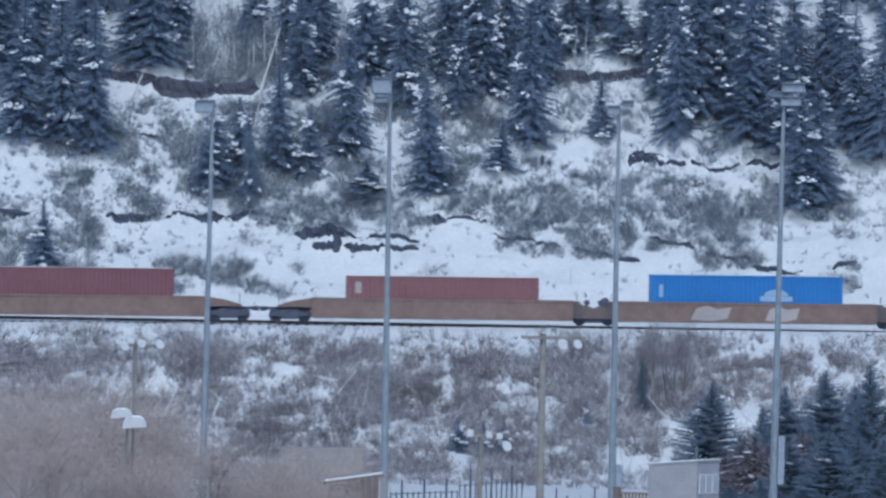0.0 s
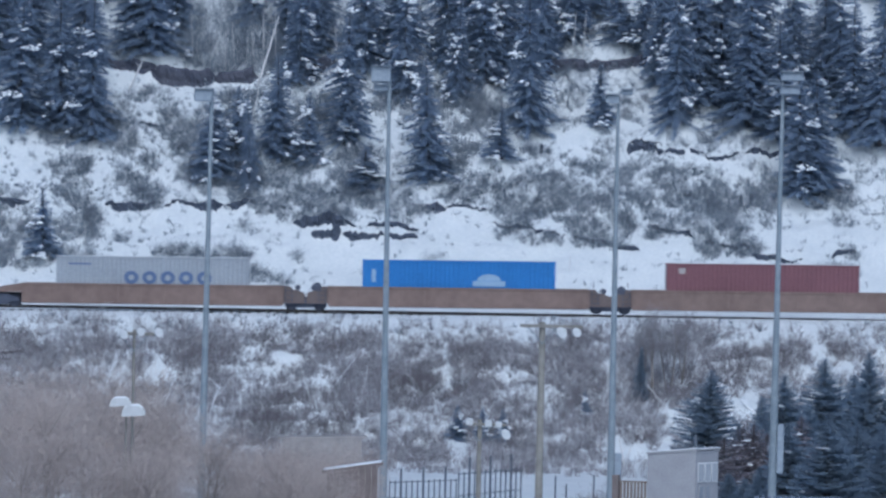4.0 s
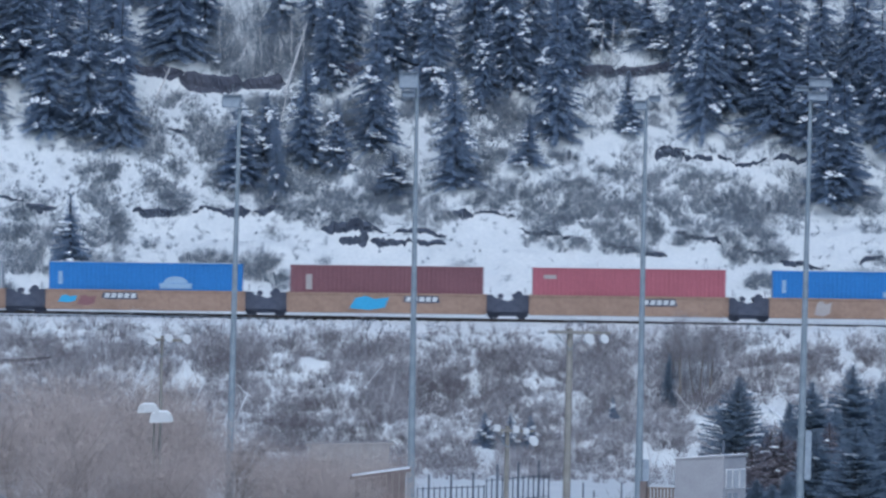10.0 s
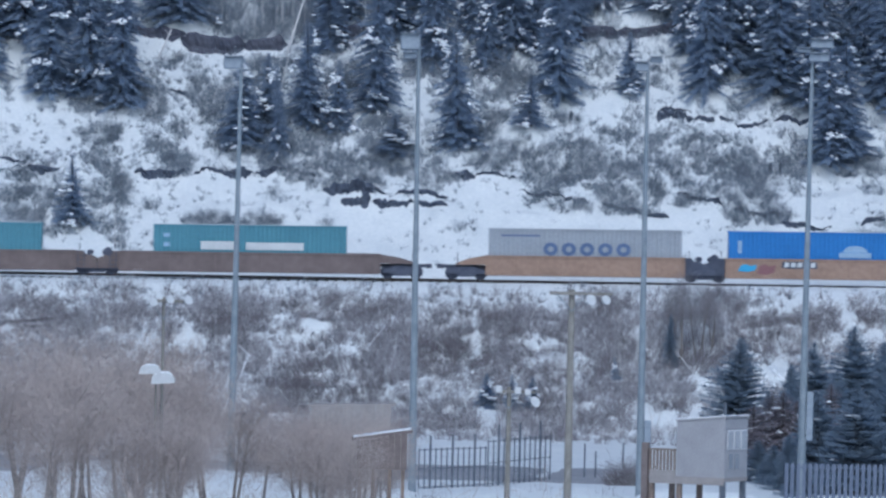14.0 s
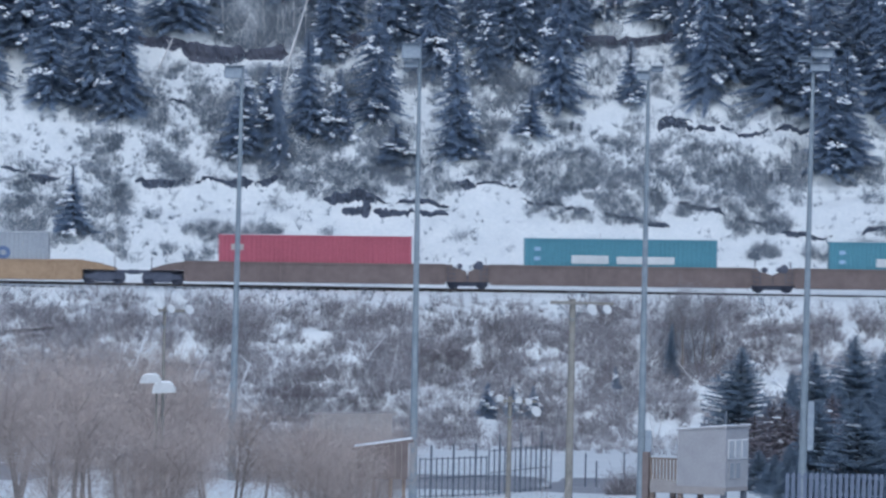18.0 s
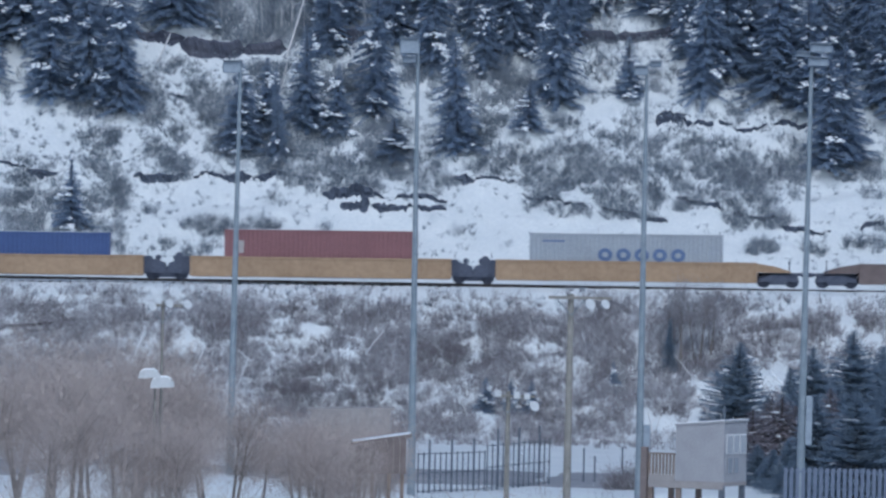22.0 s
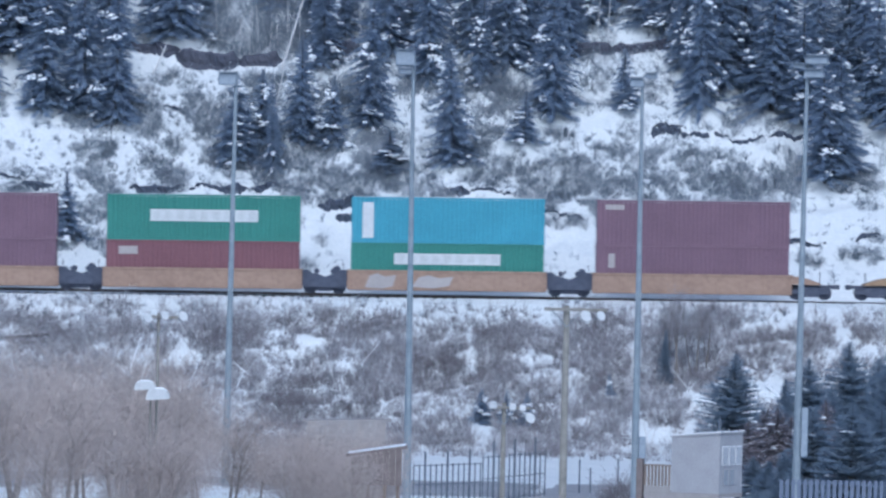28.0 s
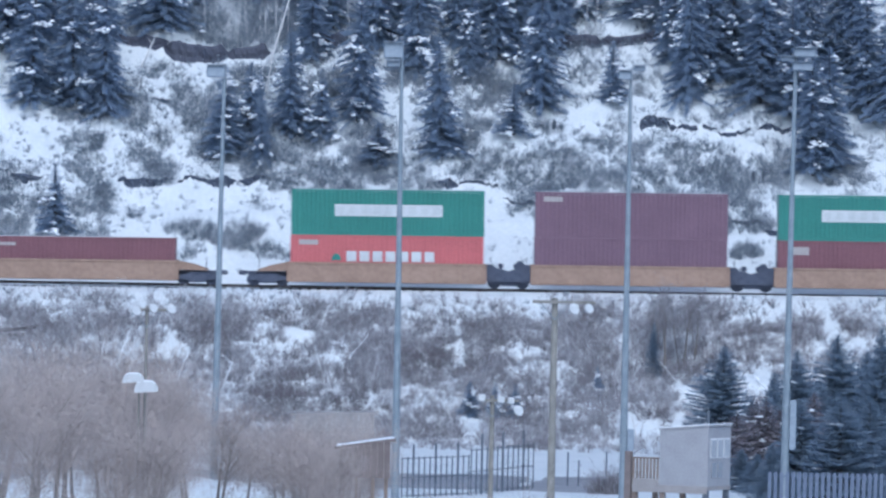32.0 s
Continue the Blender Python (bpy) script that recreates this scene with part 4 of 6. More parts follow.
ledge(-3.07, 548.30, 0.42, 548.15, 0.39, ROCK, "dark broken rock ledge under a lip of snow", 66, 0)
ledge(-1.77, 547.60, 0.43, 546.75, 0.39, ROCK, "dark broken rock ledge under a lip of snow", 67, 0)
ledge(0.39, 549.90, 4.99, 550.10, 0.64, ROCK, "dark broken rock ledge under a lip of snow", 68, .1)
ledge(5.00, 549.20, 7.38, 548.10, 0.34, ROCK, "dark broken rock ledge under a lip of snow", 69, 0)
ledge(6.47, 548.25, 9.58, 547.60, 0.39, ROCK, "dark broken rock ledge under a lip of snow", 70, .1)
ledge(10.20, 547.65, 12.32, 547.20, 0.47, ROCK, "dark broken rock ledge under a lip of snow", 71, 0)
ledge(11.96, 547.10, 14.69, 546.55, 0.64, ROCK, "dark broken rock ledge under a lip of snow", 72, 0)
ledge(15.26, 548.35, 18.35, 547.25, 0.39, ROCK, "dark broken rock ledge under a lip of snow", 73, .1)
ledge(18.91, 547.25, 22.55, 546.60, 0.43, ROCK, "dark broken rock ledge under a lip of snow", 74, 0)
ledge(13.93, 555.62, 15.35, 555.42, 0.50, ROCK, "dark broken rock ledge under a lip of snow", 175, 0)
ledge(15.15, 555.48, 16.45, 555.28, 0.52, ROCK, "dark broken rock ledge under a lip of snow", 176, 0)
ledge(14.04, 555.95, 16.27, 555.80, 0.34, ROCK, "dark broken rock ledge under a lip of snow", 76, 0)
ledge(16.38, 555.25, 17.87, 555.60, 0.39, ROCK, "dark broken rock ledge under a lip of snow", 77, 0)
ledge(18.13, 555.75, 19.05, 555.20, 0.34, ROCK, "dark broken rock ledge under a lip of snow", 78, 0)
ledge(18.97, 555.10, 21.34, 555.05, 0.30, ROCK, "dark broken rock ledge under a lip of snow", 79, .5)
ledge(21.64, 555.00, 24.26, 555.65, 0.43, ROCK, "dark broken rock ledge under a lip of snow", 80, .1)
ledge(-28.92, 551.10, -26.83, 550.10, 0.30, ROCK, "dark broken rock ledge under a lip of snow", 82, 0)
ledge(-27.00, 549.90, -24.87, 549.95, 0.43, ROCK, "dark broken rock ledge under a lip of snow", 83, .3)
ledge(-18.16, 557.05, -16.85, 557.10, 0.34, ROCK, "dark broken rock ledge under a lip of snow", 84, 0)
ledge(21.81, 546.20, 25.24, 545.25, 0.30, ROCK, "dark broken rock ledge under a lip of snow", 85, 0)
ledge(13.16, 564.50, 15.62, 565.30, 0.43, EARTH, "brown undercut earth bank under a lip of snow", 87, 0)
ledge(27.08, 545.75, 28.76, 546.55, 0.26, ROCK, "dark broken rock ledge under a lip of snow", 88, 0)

# pale dead sticks lying about the bank
rng = random.Random(9)
for i in range(70):
    snag(round(rng.uniform(-30, 30), 1), round(rng.uniform(511, 529), 1), rng.uniform(0.7, 2.4), rng.uniform(-60, 60), r=rng.uniform(0.025, 0.05), label="pale dead stick on the railway bank")

# dead trees
snag(-19.08, 560.35, 2.4, 22.5, r=0.085)
snag(-10.55, 560.70, 5.2, 15.5, r=0.095)
snag(-11.04, 556.05, 3.6, 11.7, r=0.07)
snag(-3.39, 562.5, 3.8, 1.6, r=0.06)
snag(-18.91, 519.20, 3.00, 18.2, r=0.066, material=CAP, label="snow-dusted dead stick leaning on the railway bank")
snag(-15.31, 515.45, 2.69, 22.7, r=0.061, material=CAP, label="snow-dusted dead stick leaning on the railway bank")
snag(-12.24, 516.30, 1.90, 21.8, r=0.055, material=CAP, label="snow-dusted dead stick leaning on the railway bank")
snag(-25.48, 518.20, 1.97, -13.2, r=0.044, material=CAP, label="snow-dusted dead stick leaning on the railway bank")
snag(-13.21, 510.00, 1.59, 24.2, r=0.044, material=CAP, label="snow-dusted dead stick leaning on the railway bank")
snag(-10.77, 520.00, 2.06, -47.1, r=0.055, material=CAP, label="snow-dusted dead stick leaning on the railway bank")
snag(-23.67, 519.45, 2.20, -69.4, r=0.044, material=CAP, label="snow-dusted dead stick leaning on the railway bank")
snag(-19.86, 520.10, 1.99, 9.7, r=0.033, material=CAP, label="snow-dusted dead stick leaning on the railway bank")
snag(-4.82, 520.05, 2.44, 38.7, r=0.033, material=CAP, label="snow-dusted dead stick leaning on the railway bank")
snag(15.89, 520.45, 1.54, 45.0, r=0.044, material=CAP, label="snow-dusted dead stick leaning on the railway bank")
snag(13.13, 509.0, 1.9, -11.6, r=0.08)
snag(13.15, 509.9, 1.6, 14.0, r=0.05)
snag(13.99, 509.6, 1.0, 43.7, r=0.04)
snag(12.79, 509.0, 1.6, 66.9, r=0.04)
snag(20.98, 516.0, 1.35, 3.9, r=0.15, material=CAP, label="broken trunk plastered with snow on the bank")
snag(21.29, 518.0, 1.3, -42.0, r=0.14, material=CAP, label="broken trunk plastered with snow on the bank")
snag(19.33, 516.0, 1.1, 35.0, r=0.13, material=CAP, label="broken trunk plastered with snow on the bank")
snag(-27.32, 524.6, 3.4, 83.7, r=0.15, material=BARK, label="dark fallen log across the railway bank")
snag(-26.93, 523.9, 2.9, 85.4, r=0.14, material=BARK, label="dark fallen log across the railway bank")
snag(-13.31, 562.45, 2.6, 0.1, r=0.035, material=BIRCH, label="thin pale leafless trunk in the brush")
snag(-12.71, 562.35, 2.8, 0.6, r=0.035, material=BIRCH, label="thin pale leafless trunk in the brush")
snag(-12.03, 562.25, 3.4, -4.6, r=0.035, material=BIRCH, label="thin pale leafless trunk in the brush")
snag(-11.36, 562.4, 2.1, 4.6, r=0.035, material=BIRCH, label="thin pale leafless trunk in the brush")
snag(-10.78, 562.2, 2.6, -3.5, r=0.035, material=BIRCH, label="thin pale leafless trunk in the brush")
snag(-10.15, 562.3, 4.1, -1.0, r=0.035, material=BIRCH, label="thin pale leafless trunk in the brush")
snag(-9.36, 562.4, 3.8, -0.9, r=0.035, material=BIRCH, label="thin pale leafless trunk in the brush")
snag(-14.83, 562.8, 3.4, -3.8, r=0.035, material=BIRCH, label="thin pale leafless trunk in the brush")
snag(27.86, 561.35, 3.4, 2.6, r=0.035, material=BIRCH, label="thin pale leafless trunk in the brush")
snag(28.36, 560.6, 3.1, 1.7, r=0.035, material=BIRCH, label="thin pale leafless trunk in the brush")
snag(28.84, 561.6, 3.5, -4.5, r=0.035, material=BIRCH, label="thin pale leafless trunk in the brush")
snag(27.32, 561.1, 3.6, 0.0, r=0.035, material=BIRCH, label="thin pale leafless trunk in the brush")
snag(-5.19, 562.4, 2.7, -5.7, r=0.035, material=BIRCH, label="thin pale leafless trunk in the brush")
snag(-20.95, 543.5, 3.7, -1.0, r=0.035, material=BIRCH, label="thin pale leafless trunk in the brush")
snag(11.09, 562.75, 3.6, 2.5, r=0.035, material=BIRCH, label="thin pale leafless trunk in the brush")
snag(10.37, 562.45, 3.6, 2.9, r=0.035, material=BIRCH, label="thin pale leafless trunk in the brush")

# spruces at the foot of the bank
spruce(17.67, 497, 6.7, 3.16, False, "dark bluish spruce at the foot of the railway bank", "spruces below the bank")
spruce(21.24, 480, 6.9, 2.73, False, "dark bluish spruce at the foot of the railway bank", "spruces below the bank")
spruce(23.77, 485, 7.8, 3.24, False, "dark bluish spruce at the foot of the railway bank", "spruces below the bank")
spruce(25.78, 490, 6.8, 3.11, False, "dark bluish spruce at the foot of the railway bank", "spruces below the bank")
spruce(19.21, 492, 3.7, 1.81, False, "dark bluish spruce at the foot of the railway bank", "spruces below the bank")
spruce(22.09, 470, 5.5, 2.20, False, "dark bluish spruce at the foot of the railway bank", "spruces below the bank")
spruce(20.99, 500, 5.2, 1.84, False, "dark bluish spruce at the foot of the railway bank", "spruces below the bank")
spruce(19.37, 430, 5.1, 2.59, False, "dark bluish spruce at the foot of the railway bank", "spruces below the bank")
spruce(21.13, 425, 5.6, 2.84, False, "dark bluish spruce at the foot of the railway bank", "spruces below the bank")
spruce(22.93, 432, 5.2, 2.60, False, "dark bluish spruce at the foot of the railway bank", "spruces below the bank")
spruce(17.90, 428, 3.0, 1.29, False, "dark bluish spruce at the foot of the railway bank", "spruces below the bank")
spruce(16.71, 440, 2.3, 1.32, False, "dark bluish spruce at the foot of the railway bank", "spruces below the bank")
spruce(17.44, 436, 2.2, 1.31, False, "dark bluish spruce at the foot of the railway bank", "spruces below the bank")
spruce(18.15, 420, 2.5, 1.26, False, "dark bluish spruce at the foot of the railway bank", "spruces below the bank")
spruce(24.15, 428, 5.3, 1.86, False, "dark bluish spruce at the foot of the railway bank", "spruces below the bank")
spruce(26.34, 480, 8.3, 2.57, False, "dark bluish spruce at the foot of the railway bank", "spruces below the bank")
spruce(27.65, 480, 7.3, 2.57, False, "dark bluish spruce at the foot of the railway bank", "spruces below the bank")
spruce(14.2, 518.9, 3.6, 0.6, False, "dark bluish spruce at the foot of the railway bank", "spruces below the bank")
spruce(18.60, 470, 4.2, 2.7, True, "dead brown spruce with sagging snow-laden boughs", "spruces below the bank", dead=True)
spruce(17.83, 474, 3.3, 2.4, True, "dead brown spruce with sagging snow-laden boughs", "spruces below the bank", dead=True)
spruce(19.70, 466, 3.8, 2.4, True, "dead brown spruce with sagging snow-laden boughs", "spruces below the bank", dead=True)
spruce(21.5, 460, 5.0, 2.0, True, "dead brown spruce with sagging snow-laden boughs", "spruces below the bank", dead=True)
spruce(19.0, 462, 4.4, 2.6, True, "dead brown spruce with sagging snow-laden boughs", "spruces below the bank", dead=True)

# bare trees on the flat
bare_tree(-18.38, 340, 9.4, 1.4)
bare_tree(-17.39, 345, 9.6, 1.4)
bare_tree(-15.53, 335, 9.3, 1.4)
bare_tree(-14.94, 350, 9.3, 1.4)
bare_tree(-13.41, 330, 8.8, 1.3)
bare_tree(-12.33, 338, 8.7, 1.3)
bare_tree(-11.91, 345, 9.2, 1.4)
bare_tree(-11.2, 342, 9.0, 1.3)
bare_tree(-10.38, 350, 9.2, 1.4)
bare_tree(-9.30, 350, 8.0, 1.2)
bare_tree(-8.48, 345, 7.5, 1.1)
bare_tree(-15.59, 325, 8.6, 1.2)
bare_tree(-5.49, 350, 6.3, 1.0)
bare_tree(-4.63, 345, 6.6, 1.1)
bare_tree(-4.11, 350, 6.3, 1.1)
bare_tree(-3.31, 340, 6.6, 1.0)
bare_tree(-2.78, 345, 6.3, 1.0)
bare_tree(-1.99, 350, 5.5, 0.8)
bare_tree(-4.82, 335, 6.2, 1.0)
bare_tree(-3.55, 332, 6.2, 0.9)
bare_tree(-14.27, 320, 8.1, 1.2)
bare_tree(-18.49, 330, 9.1, 1.4)
bare_tree(-7.47, 360, 5.6, 0.9)
bare_tree(-10.36, 325, 7.0, 1.1)
bare_tree(-11.0, 320, 6.9, 1.2)
bare_tree(-9.7, 322, 7.2, 1.1)
for x, y, tall, wide in ((14.2, 521.4, 4.9, 0.7), (15.1, 520.2, 6.3, 0.75), (16.0, 521.2, 5.9, 0.7), (16.9, 522.4, 4.6, 0.6)):
    bare_tree(x, y, tall, wide, "grey-mauve leafless tree on the railway bank", "bare trees on the bank", GREY_TWIG, SPARSE)


# ---------------------------------------------------------------- the sports field in the valley
def light_mast(x, y, tall, heads, box_at=0.0, lean=0.0):
    """A tapered steel mast. heads: (height, x, width, height) of lamp boxes on short arms."""
    root = thing("light_mast", pose(x, y, on(x, y) - 0.1, 0, lean, 0), "tall tapered galvanised steel floodlight mast", "light mast", "floodlight masts")
    part("mast", rodded((0, 0, 0), (0, 0, tall), 0.20, 0.075, 14), STEEL, root)
    part("base_plate", rodded((0, 0, 0), (0, 0, 0.25), 0.42, 0.40, 14), STEEL, root)
    for z, dx, w, h in heads:
        arm = part("arm", rodded((0, 0, z), (dx * 1.3, -0.1, z), 0.035, sides=6), STEEL, root)
        lamp = part("floodlight", boxed(dx - w / 2, dx + w / 2, -0.42, -0.06, z - h / 2, z + h / 2, 0.05), LAMP_GREY, root, "pale grey floodlight housing")
        part("visor", boxed(dx - w / 2 - 0.03, dx + w / 2 + 0.03, -0.62, -0.04, z + h / 2, z + h / 2 + 0.04, 0.01), LAMP_GREY, lamp)
    if box_at:
        part("control_box", boxed(0.16, 0.46, -0.14, 0.14, box_at - 1.1, box_at + 1.1, 0.03), LAMP_GREY, root, "grey control cabinet strapped to the mast")
        for z in (-0.8, 0.8):
            part("strap", boxed(-0.2, 0.2, -0.2, 0.2, box_at + z - 0.03, box_at + z + 0.03, 0.01), STEEL, root)


def dish_lamp(parent, x, y, z, r, tilt=68):
    """A round floodlight on a bracket."""
    m = pose(x, y, z, tilt, 0, 32)
    r *= 0.85
    bm = rodded((0, 0, -0.10), (0, 0, 0.05), r * 0.55, r, 14)
    rod(bm, (0, 0, 0.05), (0, 0, 0.09), r * 1.04, r * 1.04, 14)
    lamp = part("floodlight", bm, LAMP, parent, "white round floodlight", m)
    part("bracket", rodded((0, 0, -0.1), (0, 0, -0.32), 0.03, 0.03, 6), STEEL, lamp)


def lamp_pole(x, y, tall, r, dishes, hoods=(), blocks=(), arm=None, wood=False, label="", lean=0.0):
    """A pole with lamps. dishes: x, z, radius; hoods: x, z, width, height; blocks: x, z, size; arm: x0, x1, z."""
    root = thing("lamp_pole", pose(x, y, on(x, y) - 0.1, 0, lean, 0), label, "lamp pole", "poles round the field")
    part("pole", rodded((0, 0, 0), (0, 0, tall), r, r * 0.72, 12), POLE_WOOD if wood else STEEL, root)
    if arm:
        part("crossarm", boxed(arm[0], arm[1], -r - 0.12, -r, arm[2] - 0.06, arm[2] + 0.06, 0.01), POLE_WOOD if wood else STEEL, root)
        for k in (-0.5, 0.5):
            part("brace", rodded((0, -r - 0.03, arm[2] - 0.7), (k * 1.1, -r - 0.06, arm[2] - 0.05), 0.02, sides=5), STEEL, root)
    for dx, z, q in dishes:
        dish_lamp(root, dx, -r - 0.25, z, q)
    for dx, z, w, h in hoods:
        hood = part("lamp_hood", prism([(dx - w / 2, z - h / 2), (dx - w / 2 * 0.9, z + h * 0.25), (dx - w * 0.2, z + h / 2), (dx + w * 0.25, z + h / 2), (dx + w / 2, z + h * 0.1), (dx + w / 2, z - h * 0.35)], -0.6, -0.1), LAMP, root, "broad white lamp hood")
        part("snow_cap", prism([(dx - w * 0.42, z + h * 0.36), (dx - w * 0.18, z + h * 0.66), (dx + w * 0.24, z + h * 0.66), (dx + w * 0.42, z + h * 0.34)], -0.58, -0.12), CAP, hood)
    for dx, z, s in blocks:
        part("floodlight", boxed(dx - s / 2, dx + s / 2, -r - 0.4, -r - 0.1, z - s / 2, z + s / 2, 0.04), LAMP, root, "small square white floodlight")


def mesh_fence(x0, y0, x1, y1, tall, n, label="dark steel post fence on the snowy field", rails=(0.96, 0.5, 0.06), thin=0.05):
    root = thing("fence", pose(x0, y0, on(x0, y0)), label, "fence", "fences of the field")
    dx, dy = x1 - x0, y1 - y0
    for i in range(n + 1):
        t = i / n
        big = i % 4 == 2
        k = tall * (1.3 if big else 1.0)
        part("post", rodded((dx * t, dy * t, -0.2), (dx * t, dy * t, k), thin * (1.6 if big else 1.0), sides=6), FENCE, root)
    for q in rails:
        part("rail", rodded((0, 0, tall * q), (dx, dy, tall * q), thin * 0.6, sides=6), FENCE, root)
    # woven wire between the posts
    wires = []
    m = int(math.hypot(dx, dy) / 0.3)
    a = np.linspace(0, 1, m)
    b = np.stack([dx * a, dy * a, np.zeros(m)], -1)
    slant = tall * 0.9
    step = slant / math.hypot(dx, dy)
    for s in (1, -1):
        e = np.clip(a + s * step, 0, 1)
        d = np.stack([dx * (e - a), dy * (e - a), tall * np.abs(e - a) / step], -1)
        ln = np.linalg.norm(d, axis=1)
        ok = ln > 0.05
        wires.append(cones(b[ok], d[ok], ln[ok], np.full(ok.sum(), 0.006)))
    tagged(put("wire_mesh", tri_mesh("wire_mesh", *merged(wires)), FENCE, root), kind="stuff")


def picket_fence(x0, y0, x1, y1, tall, n):
    root = thing("slatted_fence", pose(x0, y0, on(x0, y0)), "tall dark slatted fence standing in snow before spruces", "fence", "fences of the field")
    dx, dy = x1 - x0, y1 - y0
    one = None
    for i in range(n + 1):
        t = i / n
        m = pose(dx * t, dy * t, 0)
        if one is None:
            one = part("slat", prism([(-0.075, -0.2), (0.075, -0.2), (0.075, tall - 0.02), (0.06, tall), (-0.075, tall - 0.01)], -0.012, 0.012), DARK_SLAT, root, m=m)
        else:
            put("slat", one.data, DARK_SLAT, root, m=m)
    for q in (0.3, 0.6, 0.95):
        part("rail", rodded((0, 0.03, tall * q), (dx, dy + 0.03, tall * q), 0.03, sides=5), DARK_SLAT, root)


def booth(x, y, floor_z, turn):
    """A small viewing booth on stilts with a railed landing. Near corner at its origin, faces along -x and +y... turned."""
    g = on(x, y)
    root = thing("viewing_booth", pose(x, y, g, 0, 0, turn), "small grey board-clad viewing booth on dark timber stilts", "booth")
    W, D, H, f = 2.1, 2.2, 2.38, floor_z - g
    lo = H - 0.2
    part("wall", prism([(-W, f), (0, f), (0, f + H), (-W, f + lo)], 0, 0.08), SIDING, root)
    part("wall", prism([(-W, f), (0, f), (0, f + H), (-W, f + lo)], D - 0.08, D), SIDING, root)
    part("wall", boxed(-0.08, 0, 0.081, D - 0.081, f, f + H - 0.02, 0.004), SIDING, root)
    part("wall", boxed(-W, -W + 0.08, 0.081, D - 0.081, f, f + lo - 0.02, 0.004), SIDING, root)
    part("floor", boxed(-W - 1.2, 0.02, -0.02, D + 0.02, f - 0.16, f - 0.003, 0.01), GREY_BOARD, root)
    roof = part("roof", prism([(-W - 0.05, f + lo + 0.002), (0.05, f + H + 0.004), (0.05, f + H + 0.07), (-W - 0.05, f + lo + 0.068)], -0.05, D + 0.05), SIDING, root)
    part("snow_cap", prism([(-W - 0.03, f + lo + 0.072), (0.03, f + H + 0.074), (0.02, f + H + 0.11), (-W - 0.02, f + lo + 0.108)], -0.03, D + 0.03), CAP, roof)
    part("vent_pipe", rodded((-0.3, 0.6, f + H - 0.15), (-0.3, 0.6, f + H + 0.62), 0.06, sides=8), FENCE, root)
    for i in range(13):
        z = f + 0.15 + i * 0.155
        part("siding_board", boxed(-W + 0.02, -0.02, -0.012, -0.001, z, z + 0.14, 0.003) if z + 0.14 < f + lo else boxed(-W * (f + H - z - 0.16) / 0.2 + 0.02 if z + 0.16 > f + lo else -W, -0.02, -0.012, -0.001, z, z + 0.14, 0.003), SIDING, root)
    for z0, z1, ys in ((f + 1.15, f + 1.85, (0.25, 0.9, 1.55)), (f + 0.35, f + 0.95, (0.35, 0.95))):
        for q in ys:
            win = part("window", boxed(0.002, 0.03, q - 0.04, q + 0.54, z0 - 0.03, z1 + 0.05, 0.006), TRIM if len(ys) > 2 else SIDING, root, "white-framed window" if len(ys) > 2 else "grey-framed window")
            part("pane", boxed(0.028, 0.036, q, q + (0.5 if len(ys) > 2 else 0.42), z0, z1, 0.002), PALE_PANE if len(ys) > 2 else PANE, win)
    for px, py in ((-0.12, 0.12), (-0.12, D - 0.12), (-W + 0.1, 0.12), (-W + 0.1, D - 0.12), (-W - 1.1, 0.12), (-W - 1.1, D - 0.12)):
        part("stilt", boxed(px - 0.1, px + 0.1, py - 0.1, py + 0.1, -0.3, f - 0.162, 0.012), FENCE if px > -1 else TIMBER, root, "dark timber stilt")
    for i in range(8):
        q = -W - 1.14 + i * 0.15
        part("baluster", boxed(q - 0.045, q + 0.045, 0.0, 0.05, f, f + 1.02, 0.006), TIMBER, root)
    part("skirt_board", boxed(-W - 1.15, -W - 0.012, -0.034, -0.003, f - 0.02, f + 0.24, 0.006), GREY_BOARD, root, "pale grey skirt board")
    part("landing_post", boxed(-W - 1.5, -W - 1.24, -0.08, 0.16, -0.3, f + 1.3, 0.012), SHED, root, "brown landing post")
    part("floor_beam", boxed(-W - 1.15, 0.0, -0.055, -0.024, f - 0.30, f - 0.03, 0.008), GREY_BOARD, root, "pale grey floor beam")
    part("hand_rail", boxed(-W - 1.2, -W - 0.005, -0.03, 0.08, f + 1.022, f + 1.09, 0.01), TIMBER, root)


def dugout(x, y, wide, deep, tall, turn, rise=0.4, board=SHED, low=0.45):
    g = on(x, y)
    root = thing("wooden_shelter", pose(x, y, g, 0, 0, turn), "weathered board shelter on posts behind bare trees", "shelter")
    n = int(wide / 0.24)
    for i in range(n):
        a = -wide / 2 + i * wide / n
        part("board", boxed(a + 0.006, a + wide / n - 0.006, -0.02, 0.02, tall * low, tall * 0.95 + rise * (i / n), 0.004), board, root)
    roof = part("roof", prism([(-wide / 2 - 0.2, tall * 0.95), (wide / 2 + 0.2, tall * 0.95 + rise), (wide / 2 + 0.2, tall * 0.95 + rise + 0.12), (-wide / 2 - 0.2, tall * 0.95 + 0.12)], -0.05, deep), board, root)
    if board is SHED:
        part("snow_cap", prism([(-wide / 2 - 0.15, tall * 0.95 + 0.124), (wide / 2 + 0.15, tall * 0.95 + rise + 0.124), (wide / 2 + 0.12, tall * 0.95 + rise + 0.16), (-wide / 2 - 0.12, tall * 0.95 + 0.16)], -0.04, deep - 0.1), CAP, roof)
    for px in (-wide / 2 + 0.15, -wide / 6, wide / 6, wide / 2 - 0.15):
        for py in (0.12, deep - 0.2):
            part("post", boxed(px - 0.07, px + 0.07, py - 0.07, py + 0.07, -0.3, tall * 0.94, 0.01), TIMBER, root)


